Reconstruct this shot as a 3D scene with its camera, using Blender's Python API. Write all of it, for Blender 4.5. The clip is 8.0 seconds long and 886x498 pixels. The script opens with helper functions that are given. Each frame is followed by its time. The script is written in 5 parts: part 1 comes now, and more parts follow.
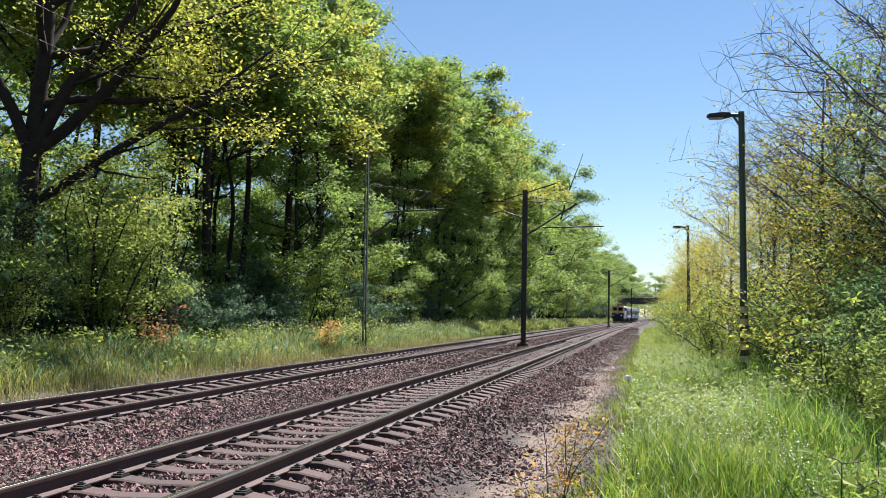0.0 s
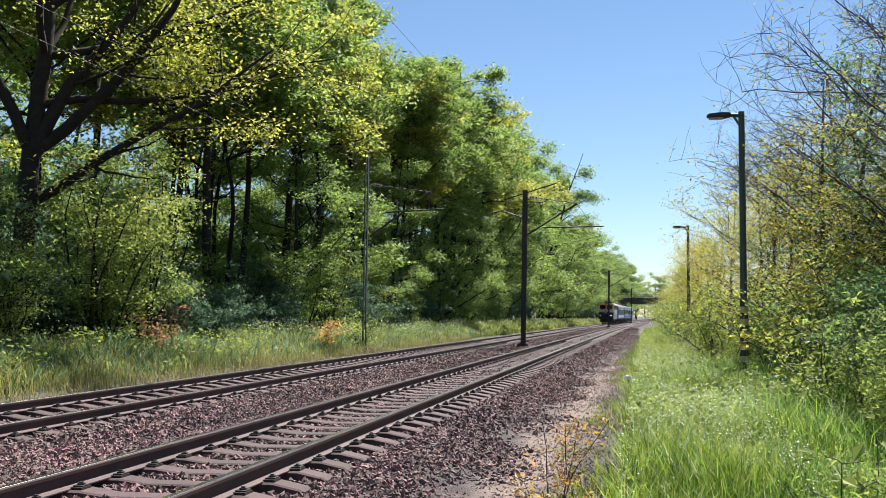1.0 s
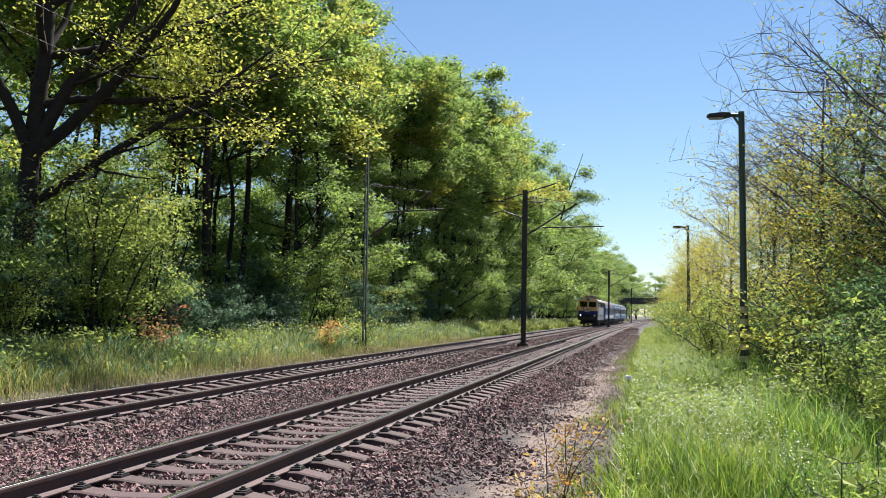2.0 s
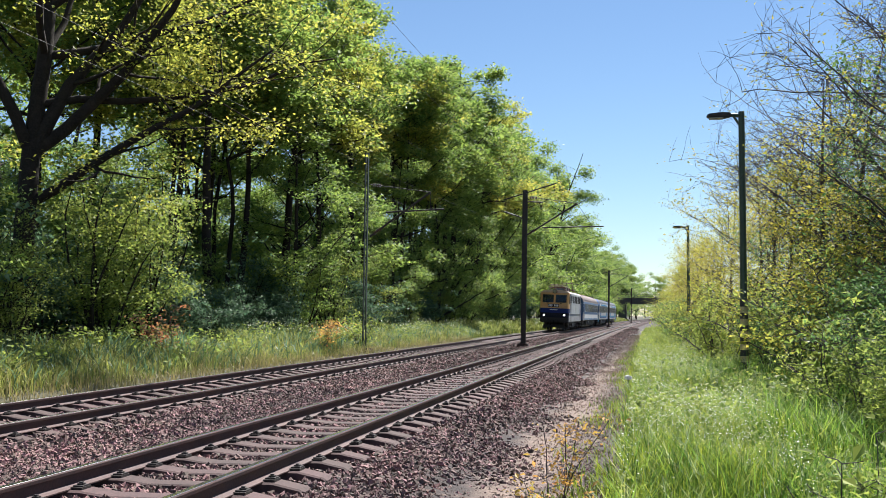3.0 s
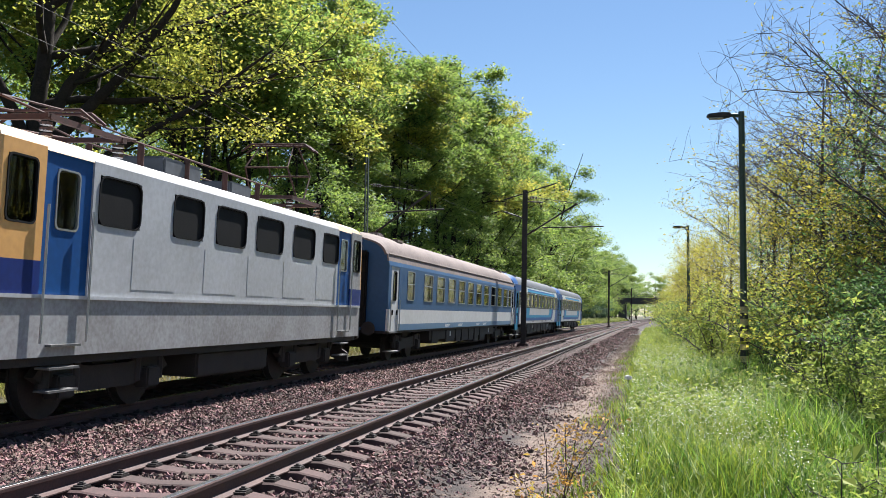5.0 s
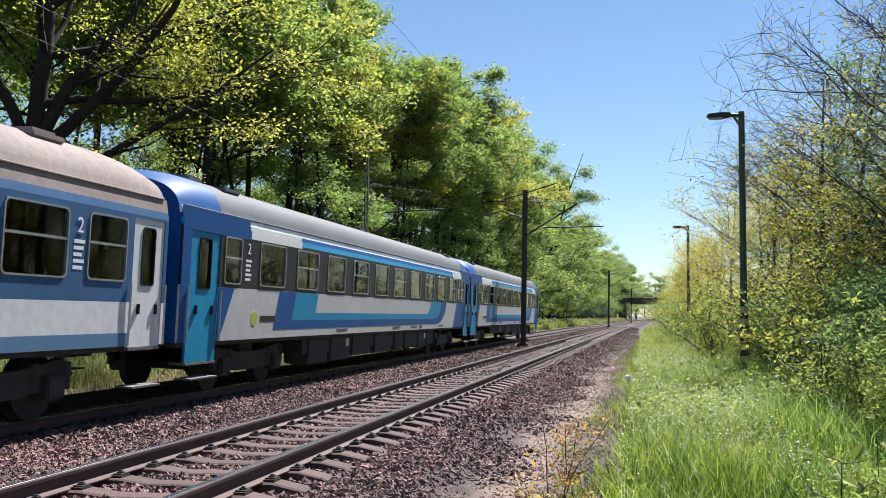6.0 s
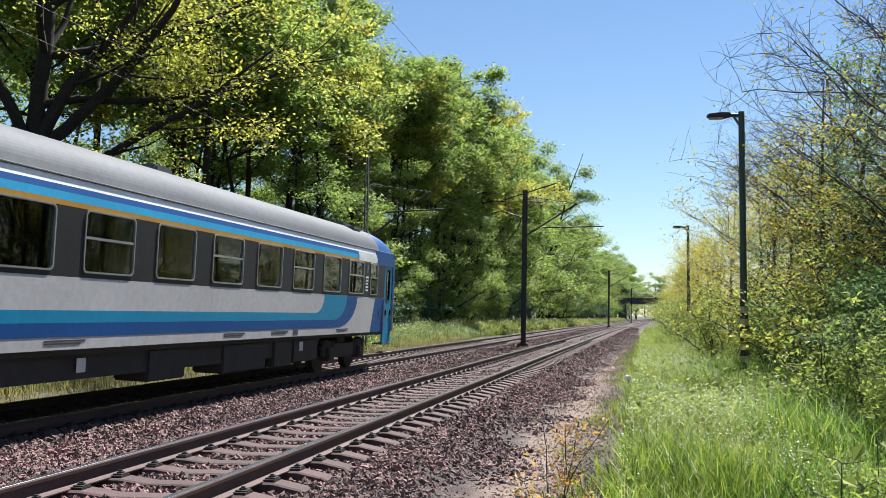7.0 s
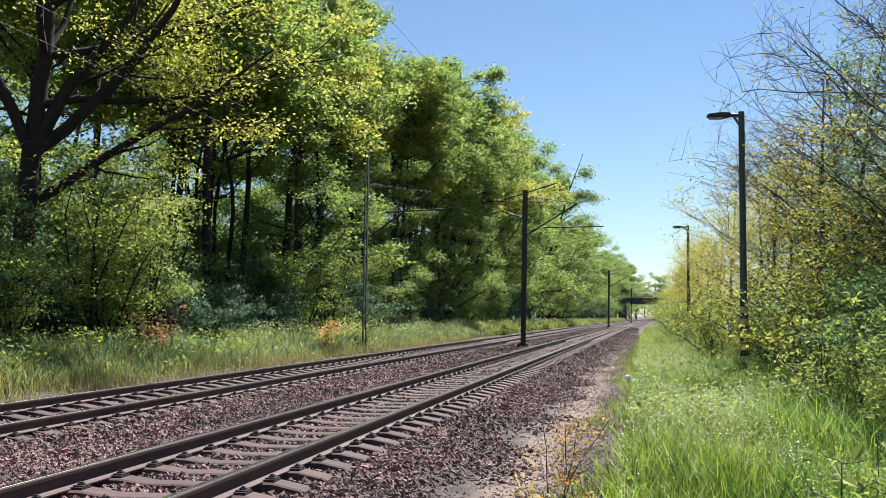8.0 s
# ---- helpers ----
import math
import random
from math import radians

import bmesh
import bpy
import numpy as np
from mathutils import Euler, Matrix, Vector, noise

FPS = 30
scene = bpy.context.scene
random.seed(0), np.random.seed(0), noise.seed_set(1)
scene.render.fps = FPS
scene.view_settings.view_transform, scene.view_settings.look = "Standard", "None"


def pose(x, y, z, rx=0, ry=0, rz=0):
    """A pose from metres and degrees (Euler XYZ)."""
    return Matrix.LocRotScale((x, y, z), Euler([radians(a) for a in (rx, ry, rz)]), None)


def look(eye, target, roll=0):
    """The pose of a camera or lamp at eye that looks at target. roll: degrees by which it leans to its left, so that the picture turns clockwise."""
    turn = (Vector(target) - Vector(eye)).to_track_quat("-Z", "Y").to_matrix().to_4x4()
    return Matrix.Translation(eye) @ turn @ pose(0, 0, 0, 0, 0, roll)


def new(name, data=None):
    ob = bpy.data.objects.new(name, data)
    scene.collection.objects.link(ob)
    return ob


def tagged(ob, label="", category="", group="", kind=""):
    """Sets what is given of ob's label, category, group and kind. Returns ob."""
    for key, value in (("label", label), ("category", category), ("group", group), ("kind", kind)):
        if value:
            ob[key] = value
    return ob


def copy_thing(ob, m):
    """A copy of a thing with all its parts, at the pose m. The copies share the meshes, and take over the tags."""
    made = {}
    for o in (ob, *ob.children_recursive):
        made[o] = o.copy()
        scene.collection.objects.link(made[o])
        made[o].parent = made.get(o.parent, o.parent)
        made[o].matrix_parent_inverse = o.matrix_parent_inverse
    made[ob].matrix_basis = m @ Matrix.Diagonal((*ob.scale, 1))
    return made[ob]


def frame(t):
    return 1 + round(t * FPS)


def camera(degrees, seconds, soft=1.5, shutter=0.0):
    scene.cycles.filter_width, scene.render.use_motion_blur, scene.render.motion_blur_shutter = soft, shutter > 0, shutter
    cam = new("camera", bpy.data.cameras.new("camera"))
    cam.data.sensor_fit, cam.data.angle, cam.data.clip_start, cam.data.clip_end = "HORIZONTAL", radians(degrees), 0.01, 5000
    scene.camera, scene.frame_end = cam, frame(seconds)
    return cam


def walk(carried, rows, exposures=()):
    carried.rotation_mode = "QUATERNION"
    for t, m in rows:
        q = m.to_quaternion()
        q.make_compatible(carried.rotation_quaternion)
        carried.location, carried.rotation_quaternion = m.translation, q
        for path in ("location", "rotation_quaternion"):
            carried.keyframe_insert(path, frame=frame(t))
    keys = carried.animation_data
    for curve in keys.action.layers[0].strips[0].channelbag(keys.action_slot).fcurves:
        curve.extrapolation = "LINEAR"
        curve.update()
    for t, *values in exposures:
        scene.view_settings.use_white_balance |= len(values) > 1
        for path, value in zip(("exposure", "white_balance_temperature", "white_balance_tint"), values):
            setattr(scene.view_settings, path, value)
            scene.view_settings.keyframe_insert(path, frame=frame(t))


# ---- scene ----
cam = camera(51.39, 8.0, soft=0.5)
H = 1.361                      # eye above the near rails
YAW, TILT = radians(12.481), radians(4.043)
AIM = (-math.sin(YAW) * math.cos(TILT), math.cos(YAW) * math.cos(TILT), H + math.sin(TILT))
STAND = look((0, 0, H), AIM, 0.579)
walk(cam, [(0, STAND), (8, STAND)])

# ---- light ----
SUN_EL, SUN_AZ = 53.0, 13.0    # degrees; azimuth from the track's direction, to the right
world = bpy.data.worlds.new("sky")
scene.world = world
world.use_nodes = True
wn = world.node_tree
sky = wn.nodes.new("ShaderNodeTexSky")
sky.sky_type, sky.sun_disc = "NISHITA", False
sky.sun_elevation, sky.sun_rotation = radians(SUN_EL), radians(SUN_AZ)
sky.air_density, sky.dust_density, sky.ozone_density = 1.1, 0.0, 1.3
tone = wn.nodes.new("ShaderNodeMixRGB")
tone.blend_type = "MULTIPLY"
tone.inputs[0].default_value, tone.inputs[2].default_value = 1.0, (0.86, 0.97, 1.1, 1)
wn.links.new(sky.outputs[0], tone.inputs[1])
wn.links.new(tone.outputs[0], wn.nodes["Background"].inputs[0])
wn.nodes["Background"].inputs[1].default_value = 0.043
sun = new("sun", bpy.data.lights.new("sun", "SUN"))
sun.data.energy, sun.data.angle, sun.data.color = 5.0, radians(0.53), (1.0, 0.975, 0.95)
a, e = radians(SUN_AZ), radians(SUN_EL)
sun.matrix_basis = look((math.sin(a) * math.cos(e) * 60, math.cos(a) * math.cos(e) * 60, math.sin(e) * 60), (0, 0, 0))
scene.view_settings.exposure = 1.4

# ---- materials ----
def material(name, base, second=None, scale=8.0, fine=60.0, rough=0.8, metal=0.0, bump=0.15, depth=0.01, island=0.0, objrand=0.0,
             through_light=0.0, coat=0.0, spec=0.5, fac=(0.35, 0.65)):
    m = bpy.data.materials.new(name)
    m.use_nodes = True
    nt = m.node_tree
    n, l = nt.nodes, nt.links
    b = n["Principled BSDF"]
    tc = n.new("ShaderNodeTexCoord")
    big = n.new("ShaderNodeTexNoise")
    big.inputs["Scale"].default_value, big.inputs["Detail"].default_value = scale, 5
    small = n.new("ShaderNodeTexNoise")
    small.inputs["Scale"].default_value, small.inputs["Detail"].default_value = fine, 3
    l.new(tc.outputs["Object"], big.inputs["Vector"])
    l.new(tc.outputs["Object"], small.inputs["Vector"])
    add = n.new("ShaderNodeMath")
    add.operation = "MULTIPLY_ADD"
    l.new(small.outputs[0], add.inputs[0])
    add.inputs[1].default_value = 0.5
    half = n.new("ShaderNodeMath")
    half.operation = "MULTIPLY"
    half.inputs[1].default_value = 0.5
    l.new(big.outputs[0], half.inputs[0])
    l.new(half.outputs[0], add.inputs[2])
    mr = n.new("ShaderNodeMapRange")
    mr.inputs[1].default_value, mr.inputs[2].default_value = fac
    l.new(add.outputs[0], mr.inputs[0])
    mix = n.new("ShaderNodeMixRGB")
    second = second or tuple(c * 0.7 for c in base)
    mix.inputs[1].default_value, mix.inputs[2].default_value = (*base, 1), (*second, 1)
    l.new(mr.outputs[0], mix.inputs[0])
    col = mix.outputs[0]
    if island or objrand:
        hsv = n.new("ShaderNodeHueSaturation")
        src = n.new("ShaderNodeNewGeometry").outputs["Random Per Island"] if island else n.new("ShaderNodeObjectInfo").outputs["Random"]
        amount = island or objrand
        v = n.new("ShaderNodeMapRange")
        v.inputs[3].default_value, v.inputs[4].default_value = 1 - amount, 1 + amount
        l.new(src, v.inputs[0])
        l.new(v.outputs[0], hsv.inputs["Value"])
        h = n.new("ShaderNodeMapRange")
        h.inputs[3].default_value, h.inputs[4].default_value = 0.5 + 0.05 * amount, 0.5 - 0.05 * amount
        l.new(src, h.inputs[0])
        l.new(h.outputs[0], hsv.inputs["Hue"])
        l.new(col, hsv.inputs["Color"])
        col = hsv.outputs[0]
    l.new(col, b.inputs["Base Color"])
    b.inputs["Roughness"].default_value, b.inputs["Metallic"].default_value = rough, metal
    b.inputs["Specular IOR Level"].default_value = spec
    b.inputs["Coat Weight"].default_value = coat
    b.inputs["Coat Roughness"].default_value = 0.15
    if bump:
        bp = n.new("ShaderNodeBump")
        bp.inputs["Strength"].default_value, bp.inputs["Distance"].default_value = bump, depth
        l.new(add.outputs[0], bp.inputs["Height"])
        l.new(bp.outputs[0], b.inputs["Normal"])
    if through_light:
        t = n.new("ShaderNodeBsdfTranslucent")
        l.new(col, t.inputs[0])
        ms = n.new("ShaderNodeMixShader")
        ms.inputs[0].default_value = through_light
        l.new(b.outputs[0], ms.inputs[1])
        l.new(t.outputs[0], ms.inputs[2])
        l.new(ms.outputs[0], n["Material Output"].inputs[0])
    return m


def glow(name, colour, strength):
    m = material(name, colour, colour, rough=0.2, bump=0)
    b = m.node_tree.nodes["Principled BSDF"]
    b.inputs["Emission Color"].default_value, b.inputs["Emission Strength"].default_value = (*colour, 1), strength
    return m


def leaf_material(name, base, second, light=0.55, vary=0.38):
    return material(name, base, second, scale=0.35, fine=2.5, rough=0.5, bump=0, island=vary, through_light=light, spec=0.2)


M = dict(
    soil=material("soil", (0.10, 0.075, 0.055), (0.05, 0.04, 0.03), 1.5, 40, 0.95, bump=0.5, depth=0.03),
    litter=material("forest_floor", (0.07, 0.06, 0.035), (0.03, 0.035, 0.015), 0.6, 12, 0.95, bump=0.5, depth=0.05),
    stone=material("ballast_stone", (0.225, 0.135, 0.112), (0.058, 0.037, 0.035), 0.8, 30, 0.85, bump=0.3, island=0.75),
    # Bed kept darker than the stones: shade between them is in this colour.
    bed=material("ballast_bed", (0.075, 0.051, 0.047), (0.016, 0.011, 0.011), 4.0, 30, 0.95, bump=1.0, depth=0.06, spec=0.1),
    path=material("path_gravel", (0.36, 0.265, 0.22), (0.16, 0.115, 0.095), 1.2, 45, 0.95, bump=0.6, depth=0.02, island=0.45),
    rust=material("rusty_rail", (0.10, 0.052, 0.044), (0.05, 0.03, 0.03), 2, 50, 0.75, metal=0.1, bump=0.2, depth=0.003),
    tread=material("polished_rail_tread", (0.62, 0.61, 0.60), (0.5, 0.48, 0.46), 1.5, 30, 0.22, metal=1.0, bump=0.02),
    concrete=material("sleeper_concrete", (0.085, 0.05, 0.045), (0.045, 0.028, 0.026), 2.2, 35, 0.9, bump=0.3, depth=0.006, objrand=0.25),
    iron=material("black_iron", (0.025, 0.023, 0.025), (0.045, 0.035, 0.03), 6, 60, 0.6, metal=0.3, bump=0.1),
    bark=material("oak_bark", (0.034, 0.027, 0.022), (0.015, 0.012, 0.010), 3, 18, 0.95, bump=0.6, depth=0.03, spec=0.2),
    twig=material("grey_twig", (0.075, 0.061, 0.062), (0.04, 0.032, 0.034), 2, 15, 0.9, bump=0.2),
    leaf=leaf_material("spring_leaf", (0.275, 0.36, 0.072), (0.12, 0.21, 0.052), 0.6),
    leaf_yellow=leaf_material("young_oak_leaf", (0.44, 0.42, 0.072), (0.25, 0.30, 0.055), 0.64),
    leaf_catkin=leaf_material("catkin_yellow_leaf", (0.40, 0.36, 0.045), (0.24, 0.245, 0.035)),
    leaf_mid=leaf_material("forest_edge_leaf", (0.165, 0.27, 0.075), (0.07, 0.15, 0.054), 0.56),
    # Undergrowth leaf: canopy shade and its blue cast are put into the colour.
    leaf_dark=leaf_material("shaded_undergrowth_leaf", (0.125, 0.205, 0.105), (0.06, 0.12, 0.07), 0.5),
    leaf_bright=leaf_material("shrub_leaf", (0.31, 0.36, 0.075), (0.14, 0.22, 0.05)),
    leaf_red=leaf_material("reddish_leaf", (0.27, 0.12, 0.06), (0.20, 0.13, 0.045)),
    leaf_gold=leaf_material("golden_leaf", (0.52, 0.36, 0.08), (0.44, 0.21, 0.08)),
    grass=leaf_material("meadow_grass", (0.28, 0.34, 0.042), (0.10, 0.175, 0.022), 0.45, 0.6),
    grass_deep=leaf_material("deep_green_grass", (0.18, 0.30, 0.045), (0.07, 0.155, 0.025), 0.5, 0.6),
    grass_olive=leaf_material("olive_meadow_grass", (0.33, 0.36, 0.09), (0.12, 0.17, 0.045), 0.42, 0.6),
    grass_dry=leaf_material("dry_grass", (0.33, 0.28, 0.12), (0.20, 0.19, 0.07), 0.35),
    petal=leaf_material("white_blossom", (0.75, 0.78, 0.62), (0.6, 0.66, 0.45), 0.3),
)
GREEN_PAINT = material("green_pole_paint", (0.045, 0.075, 0.05), (0.03, 0.05, 0.035), 4, 60, 0.5, bump=0.05)

# ---- geometry helpers ----
K = 5.46e-5                    # the line bends gently to the right


def bend(y):
    return K * y * y


def part(name, bm, mat, parent=None, label=""):
    me = bpy.data.meshes.new(name)
    bm.to_mesh(me)
    bm.free()
    for one in mat if isinstance(mat, (list, tuple)) else [mat]:
        me.materials.append(one)
    ob = new(name, me)
    if parent:
        ob.parent = parent
    if label:
        ob["label"] = label
    return ob


def from_arrays(name, verts, faces, mat, parent=None, label="", smooth=False):
    verts, faces = np.asarray(verts, np.float32), np.asarray(faces, np.int32)
    me = bpy.data.meshes.new(name)
    n = faces.shape[1]
    me.vertices.add(len(verts))
    me.vertices.foreach_set("co", verts.ravel())
    me.loops.add(faces.size)
    me.loops.foreach_set("vertex_index", faces.ravel())
    me.polygons.add(len(faces))
    me.polygons.foreach_set("loop_start", np.arange(0, faces.size, n, dtype=np.int32))
    me.polygons.foreach_set("use_smooth", np.full(len(faces), smooth))
    me.update(calc_edges=True)
    me.materials.append(mat)
    ob = new(name, me)
    if parent:
        ob.parent = parent
    if label:
        ob["label"] = label
    return ob


def empty(name, m=None):
    ob = new(name)
    ob.empty_display_size = 0.3
    if m:
        ob.matrix_basis = m
    return ob


def box(bm, x0, x1, y0, y1, z0, z1, bevel=0.0):
    r = bmesh.ops.create_cube(bm, size=1.0, matrix=Matrix.LocRotScale(((x0 + x1) / 2, (y0 + y1) / 2, (z0 + z1) / 2), None, (x1 - x0, y1 - y0, z1 - z0)))
    if bevel:
        edges = list({e for v in r["verts"] for e in v.link_edges})
        bmesh.ops.bevel(bm, geom=edges, offset=bevel, segments=2, affect="EDGES")
    return bm


def rod(bm, p, q, r, r2=None, sides=8):
    p, q = Vector(p), Vector(q)
    m = Matrix.Translation((p + q) / 2) @ (q - p).to_track_quat("Z", "Y").to_matrix().to_4x4()
    bmesh.ops.create_cone(bm, cap_ends=True, segments=sides, radius1=r, radius2=r if r2 is None else r2, depth=(q - p).length, matrix=m)
    return bm


def prism(bm, outline, axis, a0, a1):
    """An outline of (p, q) pairs drawn out along an axis: 'x' gives (p, q) = (y, z), 'y' gives (x, z), 'z' gives (x, y)."""
    def at(p, q, v):
        return {"x": (v, p, q), "y": (p, v, q), "z": (p, q, v)}[axis]
    lo = [bm.verts.new(at(p, q, a0)) for p, q in outline]
    hi = [bm.verts.new(at(p, q, a1)) for p, q in outline]
    n = len(outline)
    bm.faces.new(lo)
    bm.faces.new(hi[::-1])
    for i in range(n):
        bm.faces.new((lo[i], hi[i], hi[(i + 1) % n], lo[(i + 1) % n]))
    bmesh.ops.recalc_face_normals(bm, faces=bm.faces)
    return bm


# ---- ground ----
X1, X2 = -4.154, -9.091        # centre lines of the near and the far track
Z2, CANT1, CANT2 = -0.124, -0.034, 0.047
PROFILE = [(-400, 1.0), (-60, 0.6), (-22, 0.35), (-15, 0.25), (-13.2, 0.05), (-12.2, -0.25), (-11.4, -0.40), (-10.6, -0.365), (-10.4, -0.363), (-7.8, -0.363), (-7.6, -0.36), (-7.0, -0.40), (-6.3, -0.36), (-5.55, -0.22), (-5.4, -0.236),
           (-2.92, -0.236), (-2.75, -0.225), (-2.45, -0.28), (-2.0, -0.44), (-1.6, -0.47), (-1.0, -0.45), (-0.6, -0.42), (1.5, -0.30), (4, -0.15), (9, 0.05), (60, 0.5), (400, 1.0)]


def ground_z(u):
    return float(np.interp(u, [p[0] for p in PROFILE], [p[1] for p in PROFILE]))


def path_material():
    """Trodden gravel whose worn middle fades into ballast and soil at ragged edges."""
    m = material("trodden_path", (0.055, 0.038, 0.034), (0.016, 0.012, 0.011), 2.5, 34, 0.95, bump=0.9, depth=0.04)
    n, l = m.node_tree.nodes, m.node_tree.links
    def calc(op, a, b):
        k = n.new("ShaderNodeMath")
        k.operation = op
        for i, v in enumerate((a, b)):
            if isinstance(v, (int, float)):
                k.inputs[i].default_value = v
            else:
                l.new(v, k.inputs[i])
        return k.outputs[0]
    tc = n.new("ShaderNodeTexCoord")
    sep = n.new("ShaderNodeSeparateXYZ")
    l.new(tc.outputs["Object"], sep.inputs[0])
    y2 = calc("MULTIPLY", calc("MULTIPLY", sep.outputs[1], sep.outputs[1]), K)
    off = calc("ABSOLUTE", calc("ADD", calc("SUBTRACT", sep.outputs[0], y2), 1.32), 0.0)
    wob = n.new("ShaderNodeTexNoise")
    wob.inputs["Scale"].default_value, wob.inputs["Detail"].default_value = 2.2, 9
    l.new(tc.outputs["Object"], wob.inputs["Vector"])
    d = calc("ADD", off, calc("MULTIPLY", calc("SUBTRACT", wob.outputs[0], 0.5), 1.3))
    d = calc("ADD", d, calc("MULTIPLY", calc("MAXIMUM", calc("SUBTRACT", sep.outputs[1], 24.0), 0.0), 0.016))
    mr = n.new("ShaderNodeMapRange")
    mr.inputs[1].default_value, mr.inputs[2].default_value, mr.inputs[3].default_value, mr.inputs[4].default_value = 0.1, 0.62, 0.9, 0.0
    l.new(d, mr.inputs[0])
    b = n["Principled BSDF"]
    old = b.inputs["Base Color"].links[0].from_socket
    mix = n.new("ShaderNodeMixRGB")
    l.new(mr.outputs[0], mix.inputs[0])
    l.new(old, mix.inputs[1])
    grit = n.new("ShaderNodeTexNoise")
    grit.inputs["Scale"].default_value, grit.inputs["Detail"].default_value = 22, 9
    l.new(tc.outputs["Object"], grit.inputs["Vector"])
    ramp = n.new("ShaderNodeMixRGB")
    ramp.inputs[1].default_value, ramp.inputs[2].default_value = (0.08, 0.056, 0.043, 1), (0.29, 0.207, 0.162, 1)
    l.new(grit.outputs[0], ramp.inputs[0])
    l.new(ramp.outputs[0], mix.inputs[2])
    l.new(mix.outputs[0], b.inputs["Base Color"])
    return m


def ground_sheet(name, u0, u1, mat, lift=0.0, y0=-160, y1=2500):
    us = sorted({u0, u1, *[p[0] for p in PROFILE if u0 < p[0] < u1], *np.linspace(u0, u1, 24).tolist()})
    ys = sorted({*np.arange(max(y0, -160), min(y1, 60), 1.5).tolist(), *np.arange(60, 460, 12).tolist(), y0, y1, 700, 1200})
    ys = [y for y in ys if y0 <= y <= y1]
    verts = [(u + bend(min(y, 600)), y, ground_z(u) + lift + 0.025 * noise.noise((u * 1.3, y * 1.3, 0)) * (abs(u) < 30)) for y in ys for u in us]
    w = len(us)
    faces = [(j * w + i, j * w + i + 1, (j + 1) * w + i + 1, (j + 1) * w + i) for j in range(len(ys) - 1) for i in range(w - 1)]
    return tagged(from_arrays(name, verts, faces, mat, smooth=True), kind="structure")


tagged(ground_sheet("ground", -400, 400, M["litter"], -0.012), "leaf-littered soil under woods and grass verges", "ground")
tagged(ground_sheet("ballast_bed", -11.5, -2.3, M["bed"], 0.004), "dark reddish crushed-stone ballast bed of two tracks, stone shade in its colour", "ballast")
tagged(ground_sheet("path", -2.3, -0.45, path_material(), 0.008), "trodden brown gravel path beside the ballast", "path")
tagged(ground_sheet("verge_soil", -0.45, 6, M["soil"], 0.006), "dark soil under the grassy verge", "ground")

# ---- catenary masts, lamps and bridge ----
def lattice_mast(y, u):
    """A mast of two channels with flat lacing, with a cantilever over the far track."""
    th = empty("catenary_mast", pose(u + bend(y), y, ground_z(u)))
    tagged(th, "slim grey-green steel lattice catenary mast with cantilever", "mast", "catenary masts")
    for dx in (-0.06, 0.06):
        bm = bmesh.new()
        box(bm, dx - 0.02, dx + 0.02, -0.06, 0.06, -0.2, 8.7)
        part("channel", bm, M["mast_green"], th)
    for i in range(18):
        z = 0.2 + i * 0.46
        s = 1 if i % 2 else -1
        bm = bmesh.new()
        rod(bm, (-0.06 * s, -0.07, z), (0.06 * s, -0.07, z + 0.46), 0.012, sides=4)
        part("lacing_bar", bm, M["mast_green"], th)
    bm = bmesh.new()
    box(bm, -0.35, 0.35, -0.35, 0.35, -0.4, 0.12, 0.03)
    part("footing", bm, M["concrete"], th)
    cantilever(th, (0.2, 5.0), (2.9, 6.9), (0.9, 6.05), (3.5, 6.15), 7.3)
    return th


def cantilever(th, low, tip, bar0, bar1, stay):
    """A raking tube from low to tip, a level bar, and a stay to the top; all in the plane across the track."""
    bm = bmesh.new()
    rod(bm, (low[0], 0, low[1]), (tip[0], 0, tip[1]), 0.045)
    part("cantilever", bm, M["iron"], th)
    bm = bmesh.new()
    rod(bm, (bar0[0], 0, bar0[1]), (bar1[0], 0, bar1[1]), 0.035)
    part("steady_arm", bm, M["iron"], th)
    bm = bmesh.new()
    rod(bm, (tip[0], 0, tip[1]), (bar1[0] - 0.6, 0, bar1[1]), 0.014)
    rod(bm, (0.1, 0, stay), (tip[0], 0, tip[1]), 0.018)
    part("stay_wire", bm, M["iron"], th)
    for p, q in ((low, tip), ((0.1, stay), tip)):
        p, q = Vector((p[0], 0, p[1])), Vector((q[0], 0, q[1]))
        d = (q - p).normalized()
        bm = bmesh.new()
        for k in range(5):
            rod(bm, p + d * (0.2 + 0.08 * k), p + d * (0.24 + 0.08 * k), 0.08)
        part("insulator", bm, M["insulator"], th)


MAST_YS = (50.4, 142.2, 234.0)


